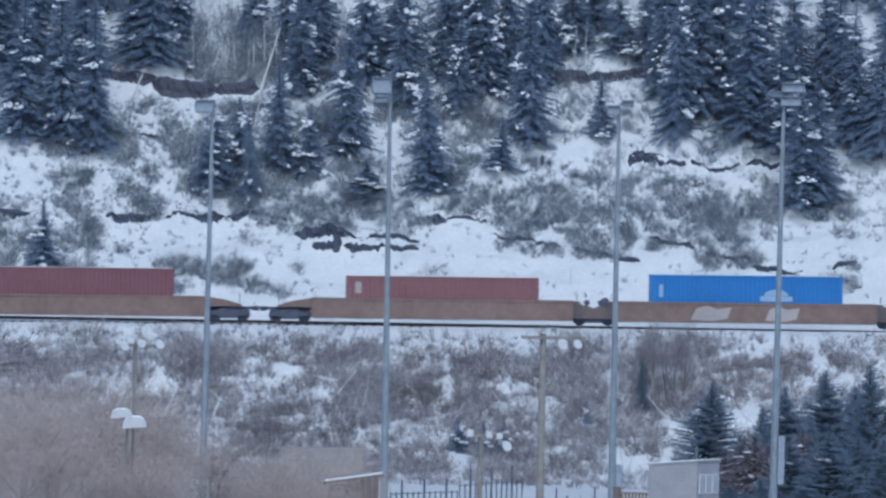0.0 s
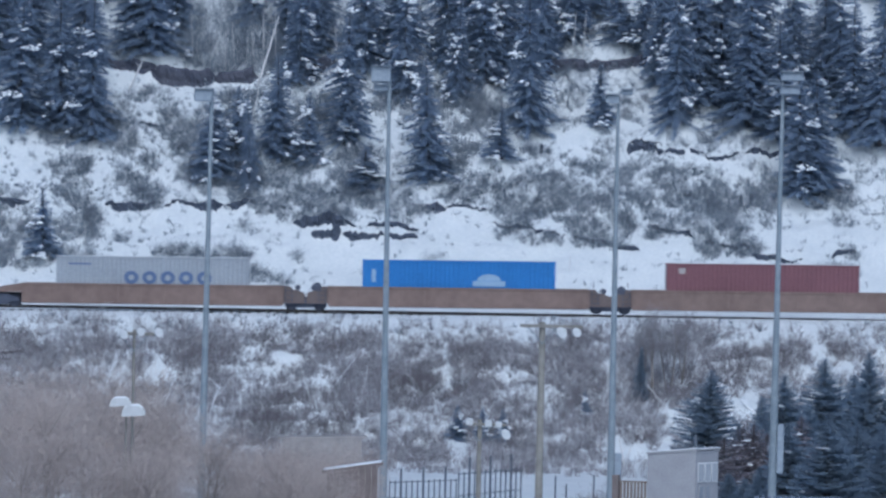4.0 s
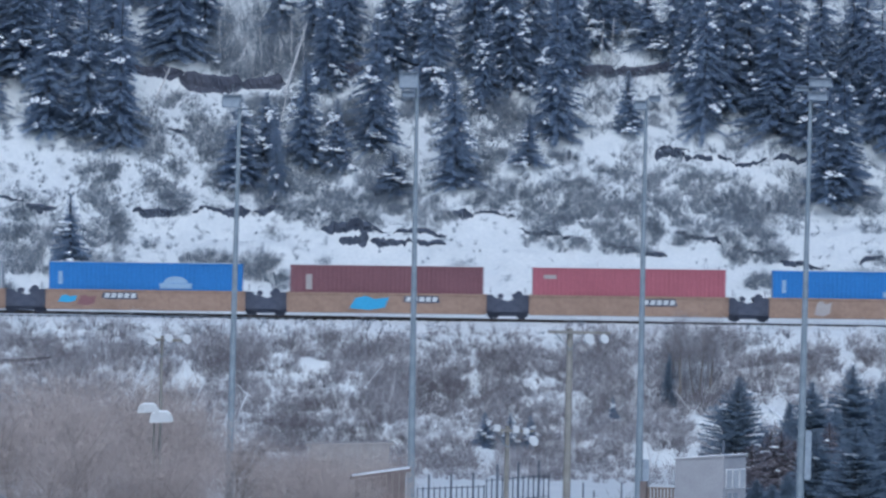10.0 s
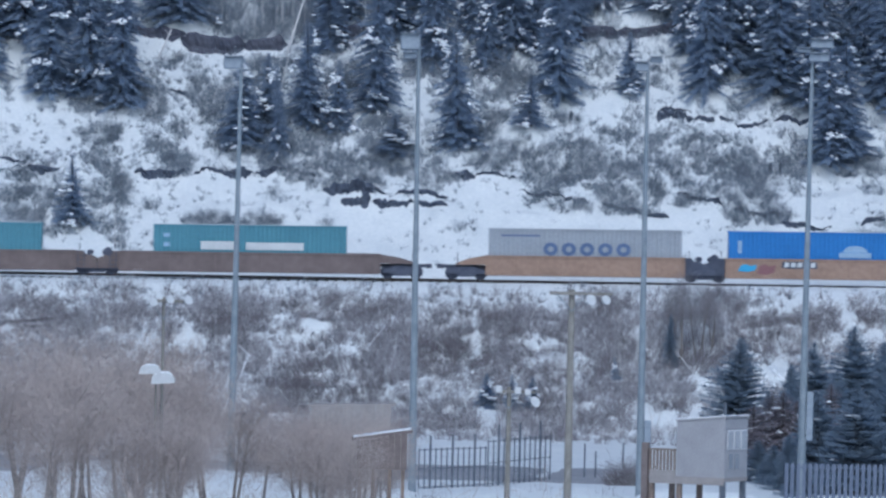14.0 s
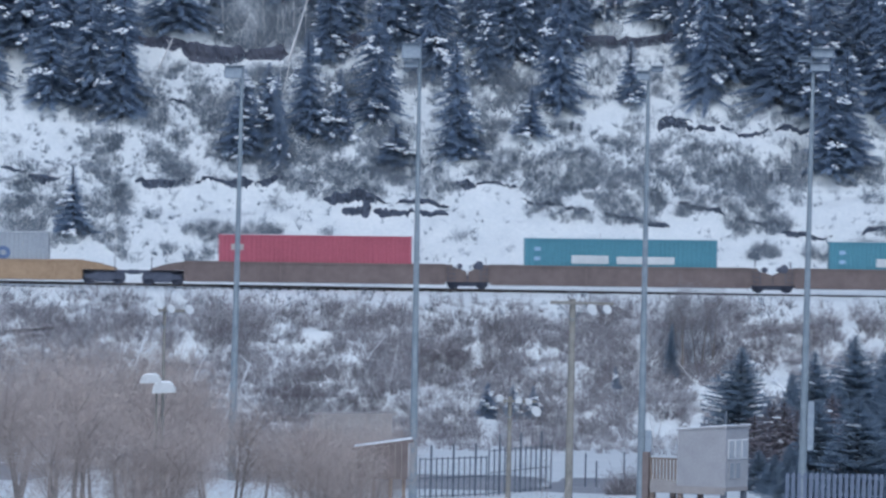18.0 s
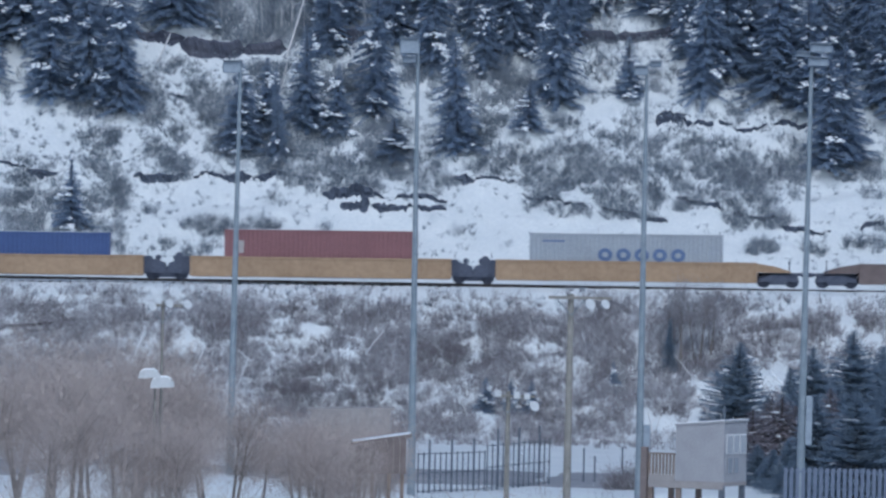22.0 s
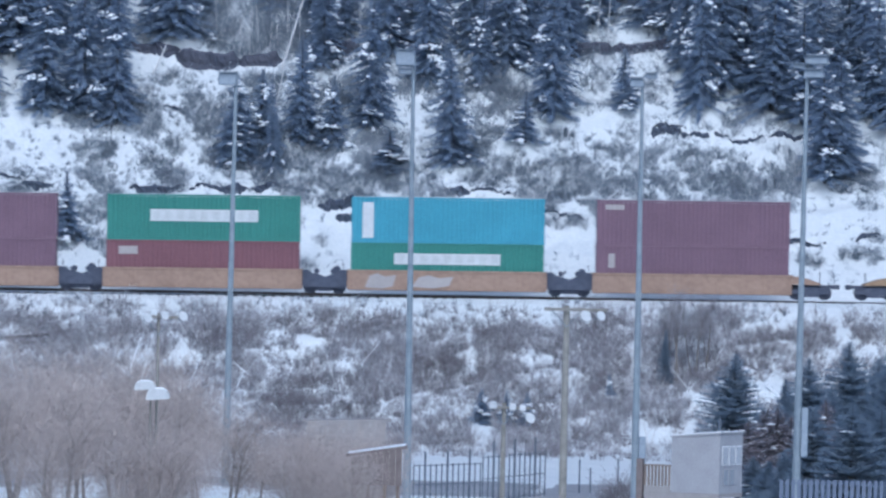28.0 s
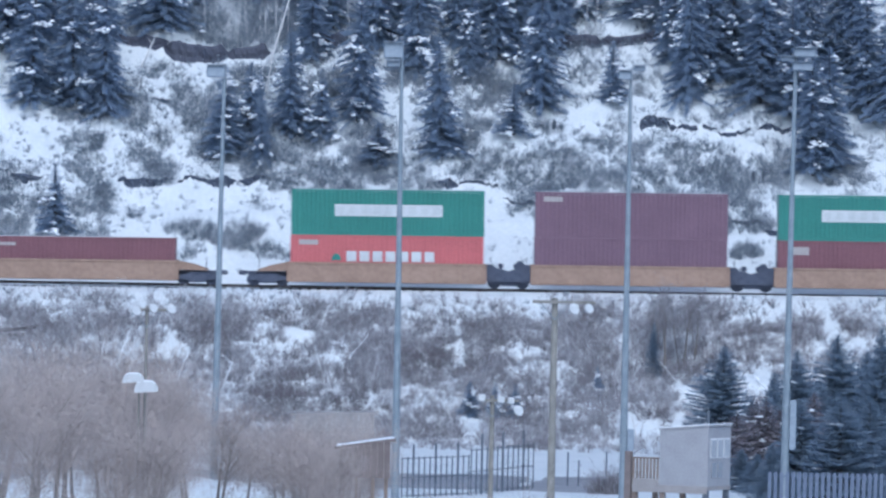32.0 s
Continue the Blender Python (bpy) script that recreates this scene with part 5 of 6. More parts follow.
def snow_bank(x, y, rx, ry, tall, seed):
    rng = np.random.default_rng(seed)
    a, b = np.meshgrid(np.linspace(-1, 1, 60), np.linspace(-1, 1, 24))
    shape = np.clip(1 - a ** 2, 0, 1) ** 0.6 * np.clip(1 - b ** 2, 0, 1) ** 0.7
    z = tall * shape * (0.85 + 0.3 * lattice(a * 2.5 + seed, b * 2, seed)) - 0.1
    v = np.stack([x + a * rx, y + b * ry, height(x + a * rx, y + b * ry) + z], -1).reshape(-1, 3)
    i, j = np.meshgrid(np.arange(59), np.arange(23))
    k = (j * 60 + i).ravel()
    ob = put("snow_bank", tri_mesh("snow_bank", v, np.stack([k, k + 1, k + 61, k + 60], -1), True), SNOW)
    tagged(ob, "ploughed bank of white snow on the flat", "snow bank")


def grey_strip(x0, x1, y0, y1):
    """A plain grey strip, a little proud of the snow, with ragged edges."""
    xs = np.linspace(x0, x1, 90)
    lo, hi = y0 + 1.5 * lattice(xs / 2.0, xs * 0 + 1, 4), y1 - 3.0 * lattice(xs / 3.0, xs * 0 + 2, 6)
    v = np.concatenate([np.stack([xs, y, height(xs, y) + q], -1) for y, q in ((lo, -0.05), (lo + 0.3, 0.03), (hi - 0.3, 0.03), (hi, -0.05))])
    i, r = np.meshgrid(np.arange(89), np.arange(3))
    k = (r * 90 + i).ravel()
    ob = put("road", tri_mesh("road", v, np.stack([k, k + 1, k + 91, k + 90], -1), True), GREY_STRIP)
    tagged(ob, "packed grey ice road across the snowy flat", "road", kind="structure")


def marker_post(x, y, tall, r, material, label):
    root = thing("marker_post", pose(x, y, on(x, y) - 0.15), label, "post", "posts on the hillside")
    part("shaft", rodded((0, 0, 0), (0, 0, tall), r, r * 0.9, 8), material, root)
    part("cap", rodded((0, 0, tall), (0, 0, tall + r * 0.8), r * 0.9, r * 0.3, 8), material, root)



# masts, poles, fences, buildings of the field
light_mast(-9.60, 395, 21.0, [(20.64, -0.4, 0.84, 0.58)], 0.0, 0.25)
light_mast(-1.06, 385, 21.9, [(21.66, -0.39, 0.88, 0.72), (21.04, -0.39, 0.62, 0.26)], 0.0, -0.38)
light_mast(9.23, 382, 20.6, [(20.72, -0.26, 0.61, 0.41), (21.03, 0.38, 0.56, 0.26)], 3.64, -0.17)
light_mast(16.33, 378, 21.9, [(21.84, 0.4, 1.01, 0.4), (21.23, 0.3, 0.91, 0.38), (21.54, -0.4, 0.56, 0.2)], 5.19, 0.25)
lamp_pole(5.16, 330, 11.2, 0.17, dishes=[(0.71, 10.78, 0.26), (1.3, 10.8, 0.22)], arm=(-0.88, 1.59, 11.05), wood=True, label="weathered wooden pole with a crossarm and two round lamps")
lamp_pole(2.97, 350, 6.9, 0.13, dishes=[(1.05, 6.27, 0.26)], blocks=[(-0.44, 6.79, 0.3), (0.35, 6.74, 0.3), (0.77, 6.69, 0.28)], arm=(-0.54, 1.10, 6.69), wood=True, label="brown wooden pole with a cluster of small white floodlights")
lamp_pole(-10.89, 334, 10.50, 0.075, dishes=[(-0.45, 10.28, 0.225), (0.225, 10.40, 0.205), (0.94, 10.38, 0.225)], arm=(-0.54, 1.03, 10.35), wood=True, label="slim weathered pole with three round white floodlights")
lamp_pole(-11.10, 333, 7.86, 0.055, dishes=(), hoods=[(-0.23, 7.64, 0.84, 0.36), (0.29, 7.30, 0.93, 0.44)], wood=True, label="weathered pole with two broad snow-topped lamp hoods")
grey_strip(-40, 11.2, 431, 456)
mesh_fence(-0.84, 418, 2.49, 424, 2.05, 12, thin=0.04)
mesh_fence(2.61, 424, 5.89, 436, 2.35, 12, thin=0.04)
marker_post(7.74, 440, 1.9, .045, FENCE, "thin dark post on the snowy field")
marker_post(8.31, 440, 1.5, .045, FENCE, "thin dark post on the snowy field")
marker_post(9.74, 440, 2.0, .045, FENCE, "thin dark post on the snowy field")
picket_fence(15.19, 366, 21.12, 367, 3.35, 23)
booth(11.44, 335, 3.70, -26)
dugout(-2.15, 334, 2.0, 2.0, 5.14, 0, 0.36, SHED, 0.735)
dugout(-4.07, 402, 3.8, 2.4, 4.6, 0, 0.15, GREY_BOARD)
snow_bank(5.62, 395, 4.6, 5, 1.23, 1)
snow_bank(2.05, 392, 5.5, 5, 0.99, 2)
snow_bank(-11.76, 372, 11, 8, 2.54, 3)
snow_bank(-5.40, 380, 6, 5, 2.09, 4)
snow_bank(11.76, 368, 5, 4, 2.22, 5)
marker_post(21.37, 550.9, 0.75, 0.14, FENCE, "short dark post on the snowy slope")
marker_post(22.06, 550.9, 0.75, 0.14, FENCE, "short dark post on the snowy slope")
marker_post(8.36, 554.8, .6, .12, FENCE, "short dark post on the snowy slope")
marker_post(10.19, 544.15, 1.1, .035, TRIM, "thin white marker post beside the track")


# ---------------------------------------------------------------- train
DECK = 9.16


def side_skin(length, h, pitch=0.28, deep=0.036):
    """A corrugated wall in x, z, pressed steel with a back face."""
    n = int(length / pitch)
    pitch = length / n
    xs, ys = [], []
    for i in range(n):
        for k, d in ((0, 0), (0.26, 0), (0.5, 1), (0.76, 1)):
            xs.append(-length / 2 + (i + k) * pitch)
            ys.append(d * deep)
    xs.append(length / 2)
    ys.append(0)
    xs, ys = np.array(xs), np.array(ys)
    m = len(xs)
    v = np.concatenate([np.stack([xs, ys + o, np.full(m, z)], -1) for o, z in ((0, 0), (0, h), (0.01, h), (0.01, 0))])
    a = np.arange(m - 1)
    f = np.concatenate([np.stack([a + p * m, a + 1 + p * m, a + 1 + q * m, a + q * m], -1) for p, q in ((0, 1), (1, 2), (2, 3), (3, 0))])
    return tri_mesh("side_wall", v, f)


SKINS, DUST = {}, {}


def container(colour, tall, label, group="containers on the train"):
    """A forty-foot box, standing at its base centre; its near side faces -y."""
    L, W, H = 12.19, 2.44, 2.896 if tall else 2.591
    root = thing("shipping_container", Matrix.Identity(4), label, "container", group)
    key = (colour.name, tall)
    if key not in SKINS:
        new_set = {"side_wall": side_skin(L - 0.3, H - 0.28)}
        for name, bm in (
            ("roof", boxed(-L / 2 + 0.08, L / 2 - 0.08, -W / 2 + 0.05, W / 2 - 0.05, H - 0.06, H - 0.004, 0.01)),
            ("floor", boxed(-L / 2 + 0.08, L / 2 - 0.08, -W / 2 + 0.05, W / 2 - 0.05, 0.0, 0.14)),
            ("end_wall", boxed(L / 2 - 0.1, L / 2 - 0.04, -W / 2 + 0.15, W / 2 - 0.15, 0.12, H - 0.1, 0.01)),
            ("door", boxed(-L / 2 + 0.03, -L / 2 + 0.09, -W / 2 + 0.15, -0.01, 0.14, H - 0.12, 0.01)),
            ("top_rail", boxed(-L / 2 + 0.15, L / 2 - 0.15, -W / 2, -W / 2 + 0.07, H - 0.13, H - 0.004, 0.006)),
            ("bottom_rail", boxed(-L / 2 + 0.15, L / 2 - 0.15, -W / 2, -W / 2 + 0.07, 0.004, 0.17, 0.006)),
            ("corner_post", boxed(-L / 2 + 0.005, -L / 2 + 0.16, -W / 2 + 0.004, -W / 2 + 0.15, 0.11, H - 0.11, 0.008)),
            ("corner_casting", boxed(-L / 2, -L / 2 + 0.178, -W / 2 - 0.003, -W / 2 + 0.16, 0, 0.118, 0.012)),
            ("roof_snow", boxed(-L / 2 + 0.12, L / 2 - 0.12, -W / 2 + 0.012, W / 2 - 0.012, H - 0.003, H + 0.022, 0.008)),
            ("locking_bar", rodded((-L / 2 + 0.01, -0.35, 0.1), (-L / 2 + 0.01, -0.35, H - 0.1), 0.018, sides=6)),
        ):
            me = bpy.data.meshes.new(name)
            bm.to_mesh(me)
            bm.free()
            new_set[name] = me
        SKINS[key] = new_set
        DUST.setdefault(tall, new_set["roof_snow"])
    s = SKINS[key]
    flip, turn = Matrix.Diagonal((-1, 1, 1, 1)), Matrix.Rotation(math.pi, 4, "Z")
    put("side_wall", s["side_wall"], colour, root, m=pose(0, -W / 2 + 0.01, 0.14))
    put("side_wall", s["side_wall"], colour, root, m=turn @ pose(0, -W / 2 + 0.01, 0.14))
    for name in ("roof", "floor", "end_wall", "door"):
        p = put(name, s[name], colour, root)
        if name == "door":
            put("locking_bar", s["locking_bar"], LAMP_GREY, p)
            q = put(name, s[name], colour, root, m=Matrix.Diagonal((1, -1, 1, 1)))
            put("locking_bar", s["locking_bar"], LAMP_GREY, q)
    for m in (Matrix.Identity(4), turn):
        put("top_rail", s["top_rail"], colour, root, m=m)
        put("bottom_rail", s["bottom_rail"], colour, root, m=m)
        for k in (Matrix.Identity(4), flip):
            put("corner_post", s["corner_post"], colour, root, m=m @ k)
            for z in (0, H - 0.118):
                put("corner_casting", s["corner_casting"], colour, root, m=m @ k @ Matrix.Translation((0, 0, z)))
    return root


def mark(root, x0, x1, z0, z1, material=MARK, round_top=False, label="white painted marking"):
    """A painted shape on the near side, a few millimetres proud of the ribs."""
    y = -1.22
    if round_top:
        c, r = (x0 + x1) / 2, (x1 - x0) / 2
        outline = [(x1, z0), *[(c + r * math.cos(a * math.pi / 8), z0 + (z1 - z0) * math.sin(a * math.pi / 8)) for a in range(9)], (x0, z0)]
        outline = outline[1:-1]
        bm = prism(outline, y, y + 0.012)
    else:
        bm = boxed(x0, x1, y, y + 0.012, z0, z1, 0.004)
    part("marking", bm, material, root, label)


def ring_mark(root, x, z, r, material):
    bm = bmesh.new()
    n = 14
    rows = [[bm.verts.new((x + k * 1.1 * math.cos(a * 2 * math.pi / n), y, z + k * math.sin(a * 2 * math.pi / n))) for a in range(n)] for k, y in ((r, -1.222), (r * 0.42, -1.222), (r * 0.42, -1.21), (r, -1.21))]
    for i in range(4):
        a, b = rows[i], rows[(i + 1) % 4]
        for j in range(n):
            bm.faces.new((a[j], a[(j + 1) % n], b[(j + 1) % n], b[j]))
    bmesh.ops.recalc_face_normals(bm, faces=bm.faces)
    part("marking", bm, material, root, "faded blue painted letter shape")


def emblem(root, x=1.9):
    """A pale domed badge over a flat bar."""
    mark(root, x - 1.02, x + 1.02, 1.28, 1.62, MARK_PALEBLUE, label="pale blue badge bar")
    mark(root, x - 0.78, x + 0.78, 1.64, 2.06, MARK_PALEBLUE, True, "pale blue domed badge")
    mark(root, -5.5, -5.25, 1.5, 2.3, MARK_PALEBLUE, label="pale blue number block")


def small_marks(root, H, material=MARK_PALE):
    mark(root, -5.55, -4.35, H - 0.62, H - 0.3, material, label="pale number block")


def wordmark(root, x0, step, z, n=5, r=0.42):
    for i in range(n):
        ring_mark(root, x0 + i * step, z, r, MARK_BLUE)


def panel_word(root, x0, x1, z0, z1):
    mark(root, x0, x1, z0, z1, MARK, label="white name panel with plain bars")
    for i in range(9):
        w = (x1 - x0) / 9
        c = bmesh.new()
        box(c, x0 + (i + 0.2) * w, x0 + (i + 0.8) * w, -1.2235, -1.219, z0 + 0.12, z1 - 0.12)
        part("marking", c, MARK_FAINT, root, "faint grey letter bar")


WHEELSETS = []
PARTS = {}


def shared(name, make, material, parent, m=None, label=""):
    """Part whose mesh is made once and then shared."""
    key = (name, material.name)
    if key not in PARTS:
        bm = make()
        me = bpy.data.meshes.new(name)
        bm.to_mesh(me)
        bm.free()
        PARTS[key] = me
    return put(name, PARTS[key], material, parent, label, m)


def wheelset_mesh():
    bm = rodded((0, -0.95, 0), (0, 0.95, 0), 0.08, sides=8)
    for s in (-1, 1):
        rod(bm, (0, s * 0.66, 0), (0, s * 0.80, 0), 0.42, sides=18)
        rod(bm, (0, s * 0.62, 0), (0, s * 0.665, 0), 0.45, sides=18)
        for k in range(3):
            a = k * 2.0944
            rod(bm, (0.22 * math.cos(a), s * 0.79, 0.22 * math.sin(a)), (0.22 * math.cos(a), s * 0.815, 0.22 * math.sin(a)), 0.05, sides=6)
    return bm


def side_frame_mesh():
    outline = [(-1.2, 0.36), (-1.15, 0.62), (-0.75, 0.66), (-0.45, 0.86), (0.45, 0.86), (0.75, 0.66), (1.15, 0.62), (1.2, 0.36), (0.7, 0.36), (0.42, 0.16), (-0.42, 0.16), (-0.7, 0.36)]
    return prism(outline, -0.07, 0.07)


def bogie(car, x):
    b = shared("bogie", lambda: boxed(-0.22, 0.22, -1.0, 1.0, 0.4, 0.78, 0.03), UNDERGEAR, car, pose(x, 0, 0))
    for y in (-1.02, 1.02):
        shared("side_frame", side_frame_mesh, UNDERGEAR, b, pose(0, y, 0))
    for s in (-0.89, 0.89):
        w = shared("wheelset", wheelset_mesh, UNDERGEAR, b, pose(s, 0, 0.42))
        WHEELSETS.append((w, s))
    return b


def well(car, x, half, colour, left_end, right_end):
    """One well: sides, chords, posts, floor beams, bulkheads. Ends: 'link' to the next well, 'coupler' at the car's end."""
    name = "long" if half > 7 else "short"
    def well_floor():
        return boxed(-half, half, -0.3, 0.3, 0.235, 0.257, 0.004)
    w = shared("well_" + name, well_floor, colour, car, pose(x, 0, 0))
    w.name = "well"
    for i in range(7):
        shared("floor_beam", lambda: boxed(-0.15, 0.15, -1.2, 1.2, 0.26, 0.33, 0.006), colour, w, pose(-half + 0.5 + i * (2 * half - 1) / 6, 0, 0))
    for e in (-half, half):
        shared("bulkhead", lambda: boxed(-0.06, 0.06, -1.25, 1.25, 0.335, 1.4, 0.008), colour, w, pose(e, 0, 0))
    for s in (-1, 1):
        m = Matrix.Diagonal((1, s, 1, 1))
        shared("side_panel" + name, lambda: boxed(-half, half, -1.395, -1.355, 0.36, 1.42, 0.006), colour, w, m).name = "side_panel"
        shared("top_chord" + name, lambda: boxed(-half - 0.05, half + 0.05, -1.44, -1.30, 1.40, 1.54, 0.012), colour, w, m).name = "top_chord"
        shared("bottom_chord" + name, lambda: boxed(-half, half, -1.43, -1.28, 0.28, 0.38, 0.01), colour, w, m).name = "bottom_chord"
        n = 12 if half > 7 else 9
        for i in range(n):
            c = -half + 0.25 + i * (2 * half - 0.5) / (n - 1)
            shared("stake", lambda: boxed(-0.05, 0.05, -1.425, -1.394, 0.381, 1.399, 0.008), colour, w, m @ pose(c, 0, 0))
    for e, end in ((-1, left_end), (1, right_end)):
        f = Matrix.Diagonal((e, 1, 1, 1))
        if end == "coupler":
            reach = 2.2 if half > 7 else 1.9
            shared("end_slope" + name, lambda: prism([(half + 0.06, 0.95), (half + 0.06, 1.5), (half + reach * 0.55, 1.32), (half + reach, 1.02), (half + reach, 0.92)], -1.3, 1.3), colour, w, f).name = "end_slope"
            shared("draft_sill" + name, lambda: boxed(half + 0.06, half + reach + 0.7, -0.3, 0.3, 0.72, 0.92, 0.02), UNDERGEAR, w, f).name = "draft_sill"
            shared("coupler" + name, lambda: boxed(half + reach + 0.7, half + reach + (1.12 if half > 7 else 1.22), -0.14, 0.14, 0.66, 0.95, 0.05), UNDERGEAR, w, f, "dark steel knuckle coupler").name = "coupler"
            def ladder():
                bm = bmesh.new()
                for y in (-1.3, -0.85):
                    rod(bm, (half + reach - 0.1, y, 0.5), (half + reach - 0.1, y, 1.75), 0.02, sides=5)
                for z in (0.6, 0.9, 1.2, 1.5, 1.72):
                    rod(bm, (half + reach - 0.1, -1.3, z), (half + reach - 0.1, -0.85, z), 0.015, sides=5)
                return bm
            shared("grab_ladder" + name, ladder, UNDERGEAR, w, f).name = "grab_ladder"
        else:
            reach = 1.48 if half < 7 else 1.4
            dark = UNDERGEAR if colour in (ORANGE, GOLD) else DARK_RUST
            key = name + dark.name
            shared("end_hood" + key, lambda: prism([(half + 0.06, 0.45), (half + 0.06, 1.5), (half + 0.42, 1.52), (half + 0.6, 1.3), (half + 1.0, 1.24), (half + reach, 1.06), (half + reach, 0.42)], -1.28, 1.28), dark, w, f, "grimy dark end platform").name = "end_hood"
            shared("air_reservoir" + name, lambda: rodded((half + 0.95, -1.1, 1.42), (half + 0.95, 1.1, 1.42), 0.17, sides=12), UNDERGEAR, w, f).name = "air_reservoir"

            def wheel():
                bm = rodded((half + 0.72, -1.33, 1.5), (half + 0.72, -1.29, 1.5), 0.27, 0.25, 16)
                rod(bm, (half + 0.72, -1.36, 1.5), (half + 0.72, -1.2, 1.5), 0.04, sides=6)
                return bm

            if e < 0:
                shared("brake_wheel" + name, wheel, UNDERGEAR, w, f, "dark hand brake wheel").name = "brake_wheel"

            def steps():
                bm = bmesh.new()
                for q in (0.2, 0.62):
                    rod(bm, (half + q, -1.36, 0.3), (half + q, -1.36, 1.5), 0.02, sides=5)
                for z in (0.35, 0.65, 0.95, 1.25):
                    rod(bm, (half + 0.2, -1.36, z), (half + 0.62, -1.36, z), 0.016, sides=5)
                return bm

            shared("ladder" + name, steps, UNDERGEAR, w, f).name = "ladder"
            def hose():
                bm = bmesh.new()
                for y in (-1.2, -0.7):
                    rod(bm, (half + 0.3, y, 1.6), (half + 0.3, y, 1.98), 0.02, sides=5)
                rod(bm, (half + 0.3, -1.2, 1.97), (half + 0.3, -0.7, 1.97), 0.02, sides=5)
                return bm
            shared("hand_rail" + name, hose, UNDERGEAR, w, f).name = "hand_rail"
    return w


def well_car(units, half, pitch, colour, label):
    """An articulated car. units: the wells' centres along the train, from the rear."""
    mid = sum(units) / len(units)
    car = thing("well_car", Matrix.Identity(4), label, "rail car", "cars of the train")
    units = sorted(u - mid for u in units)
    for i, u in enumerate(units):
        well(car, u, half, colour, "coupler" if i == 0 else "link", "coupler" if i == len(units) - 1 else "link")
        if i:
            bogie(car, (u + units[i - 1]) / 2)
    over = 9.6 if half > 7 else 7.5
    bogie(car, units[0] - over)
    bogie(car, units[-1] + over)
    TRAIN.append((car, mid, 0.0))
    return car


def spray(car, x, z, wide, tall, material, label):
    part("spray_tag", prism([(x - wide, z), (x - wide * 0.7, z + tall * 0.8), (x - wide * 0.2, z + tall), (x + wide * 0.3, z + tall * 0.75), (x + wide, z + tall * 0.9), (x + wide * 0.8, z + tall * 0.1), (x, z - tall * 0.12)], -1.4285, -1.4255), material, car, label)


def letter_tag(car, x, z, wide, tall):
    """A dark sprayed patch with plain white bars in it."""
    patch = part("spray_tag", prism([(x - wide, z + tall * 0.1), (x - wide * 0.95, z + tall), (x + wide * 0.9, z + tall * 1.05), (x + wide, z), (x - wide * 0.6, z - tall * 0.05)], -1.4285, -1.4255), UNDERGEAR, car, "dark sprayed patch with white bars")
    for i in range(5):
        a = x - wide * 0.86 + i * wide * 0.36
        part("bar", prism([(a, z + tall * 0.14), (a + wide * 0.06, z + tall * 0.9), (a + wide * 0.3, z + tall * 0.86), (a + wide * 0.26, z + tall * 0.2)], -1.4315, -1.4287), MARK, patch, "white sprayed bar")


TRAIN = []


def load(root, u, z=0.36, snow=True):
    TRAIN.append((root, u, z))
    if snow:
        tall = any(k[1] and SKINS[k]["roof"] in [c.data for c in root.children] for k in SKINS)
        put("roof_snow", DUST[tall], SNOW, root, "thin dusting of snow on the roof")


CAR_A = well_car([162.78, 143.6, 182.07], 8.2, 19.29, RUST, "three-unit articulated well car in weathered brown paint")
well_car([120.53, 101.35, 82.03], 8.2, 19.29, RUST, "three-unit articulated well car in weathered brown paint")
CAR_C = well_car([60.78, 45.63, 30.34, 15.12, 0.0], 6.25, 15.37, ORANGE, "five-unit articulated well car in weathered orange paint")
well_car([-21.18, -40.43, -59.71], 8.2, 19.29, DARK_RUST, "three-unit articulated well car in dark brown paint")
well_car([-82.64, -101.93, -121.35], 8.2, 19.29, GOLD, "three-unit articulated well car in yellow-orange paint")
CAR_F = well_car([-142.57, -158.04, -173.48, -188.84, -204.21], 6.25, 15.37, ORANGE, "five-unit articulated well car in weathered orange paint")
well_car([-223.64, -239.01, -254.37], 6.25, 15.37, ORANGE, "articulated well car in faded orange paint")
c = container(BLUE, True, "bright blue corrugated container with a pale badge, in a well car")
emblem(c)
load(c, 162.78)
c = container(BRICK, False, "dull red corrugated container in a well car")
mark(c, -5.5, -5.1, 1.5, 2.2, MARK_PALE, label="pale number block")
load(c, 143.6)
c = container(MAROON, True, "maroon corrugated container in a well car")
mark(c, -5.3, -4.9, 2.25, 2.6, MARK_PALE, label="pale number block")
load(c, 120.53)
c = container(BLUE, True, "bright blue corrugated container with a pale badge, in a well car")
emblem(c)
load(c, 101.35)
c = container(GREY, True, "pale grey corrugated container with five blue letter shapes")
wordmark(c, -1.35, 1.15, 1.58)
mark(c, -5.3, -3.9, 2.36, 2.46, MARK_BLUE, label="thin blue number line")
load(c, 82.03)
c = container(BLUE, True, "bright blue corrugated container with a pale badge, in a well car")
emblem(c)
load(c, 60.78)
c = container(PINK, True, "faded red corrugated container in a well car")
mark(c, -5.4, -4.6, 2.2, 2.45, MARK_PALE, label="pale number block")
load(c, 45.63)
c = container(MAROON, True, "dark maroon corrugated container in a well car")
mark(c, -5.1, -4.72, 1.35, 2.3, MARK_PALE, label="pale upright number block")
load(c, 30.34)
c = container(BLUE, True, "bright blue corrugated container with a pale badge, in a well car")
emblem(c)
load(c, 15.12)
c = container(GREY, True, "pale grey corrugated container with five blue letter shapes")
wordmark(c, -2.2, 1.15, 1.62)
mark(c, -5.3, -2.9, 2.4, 2.5, MARK_BLUE, label="thin blue number line")
load(c, 0.0)
c = container(TEAL, True, "teal corrugated container with two white panels")
mark(c, -3.1, -0.75, 1.32, 1.85)
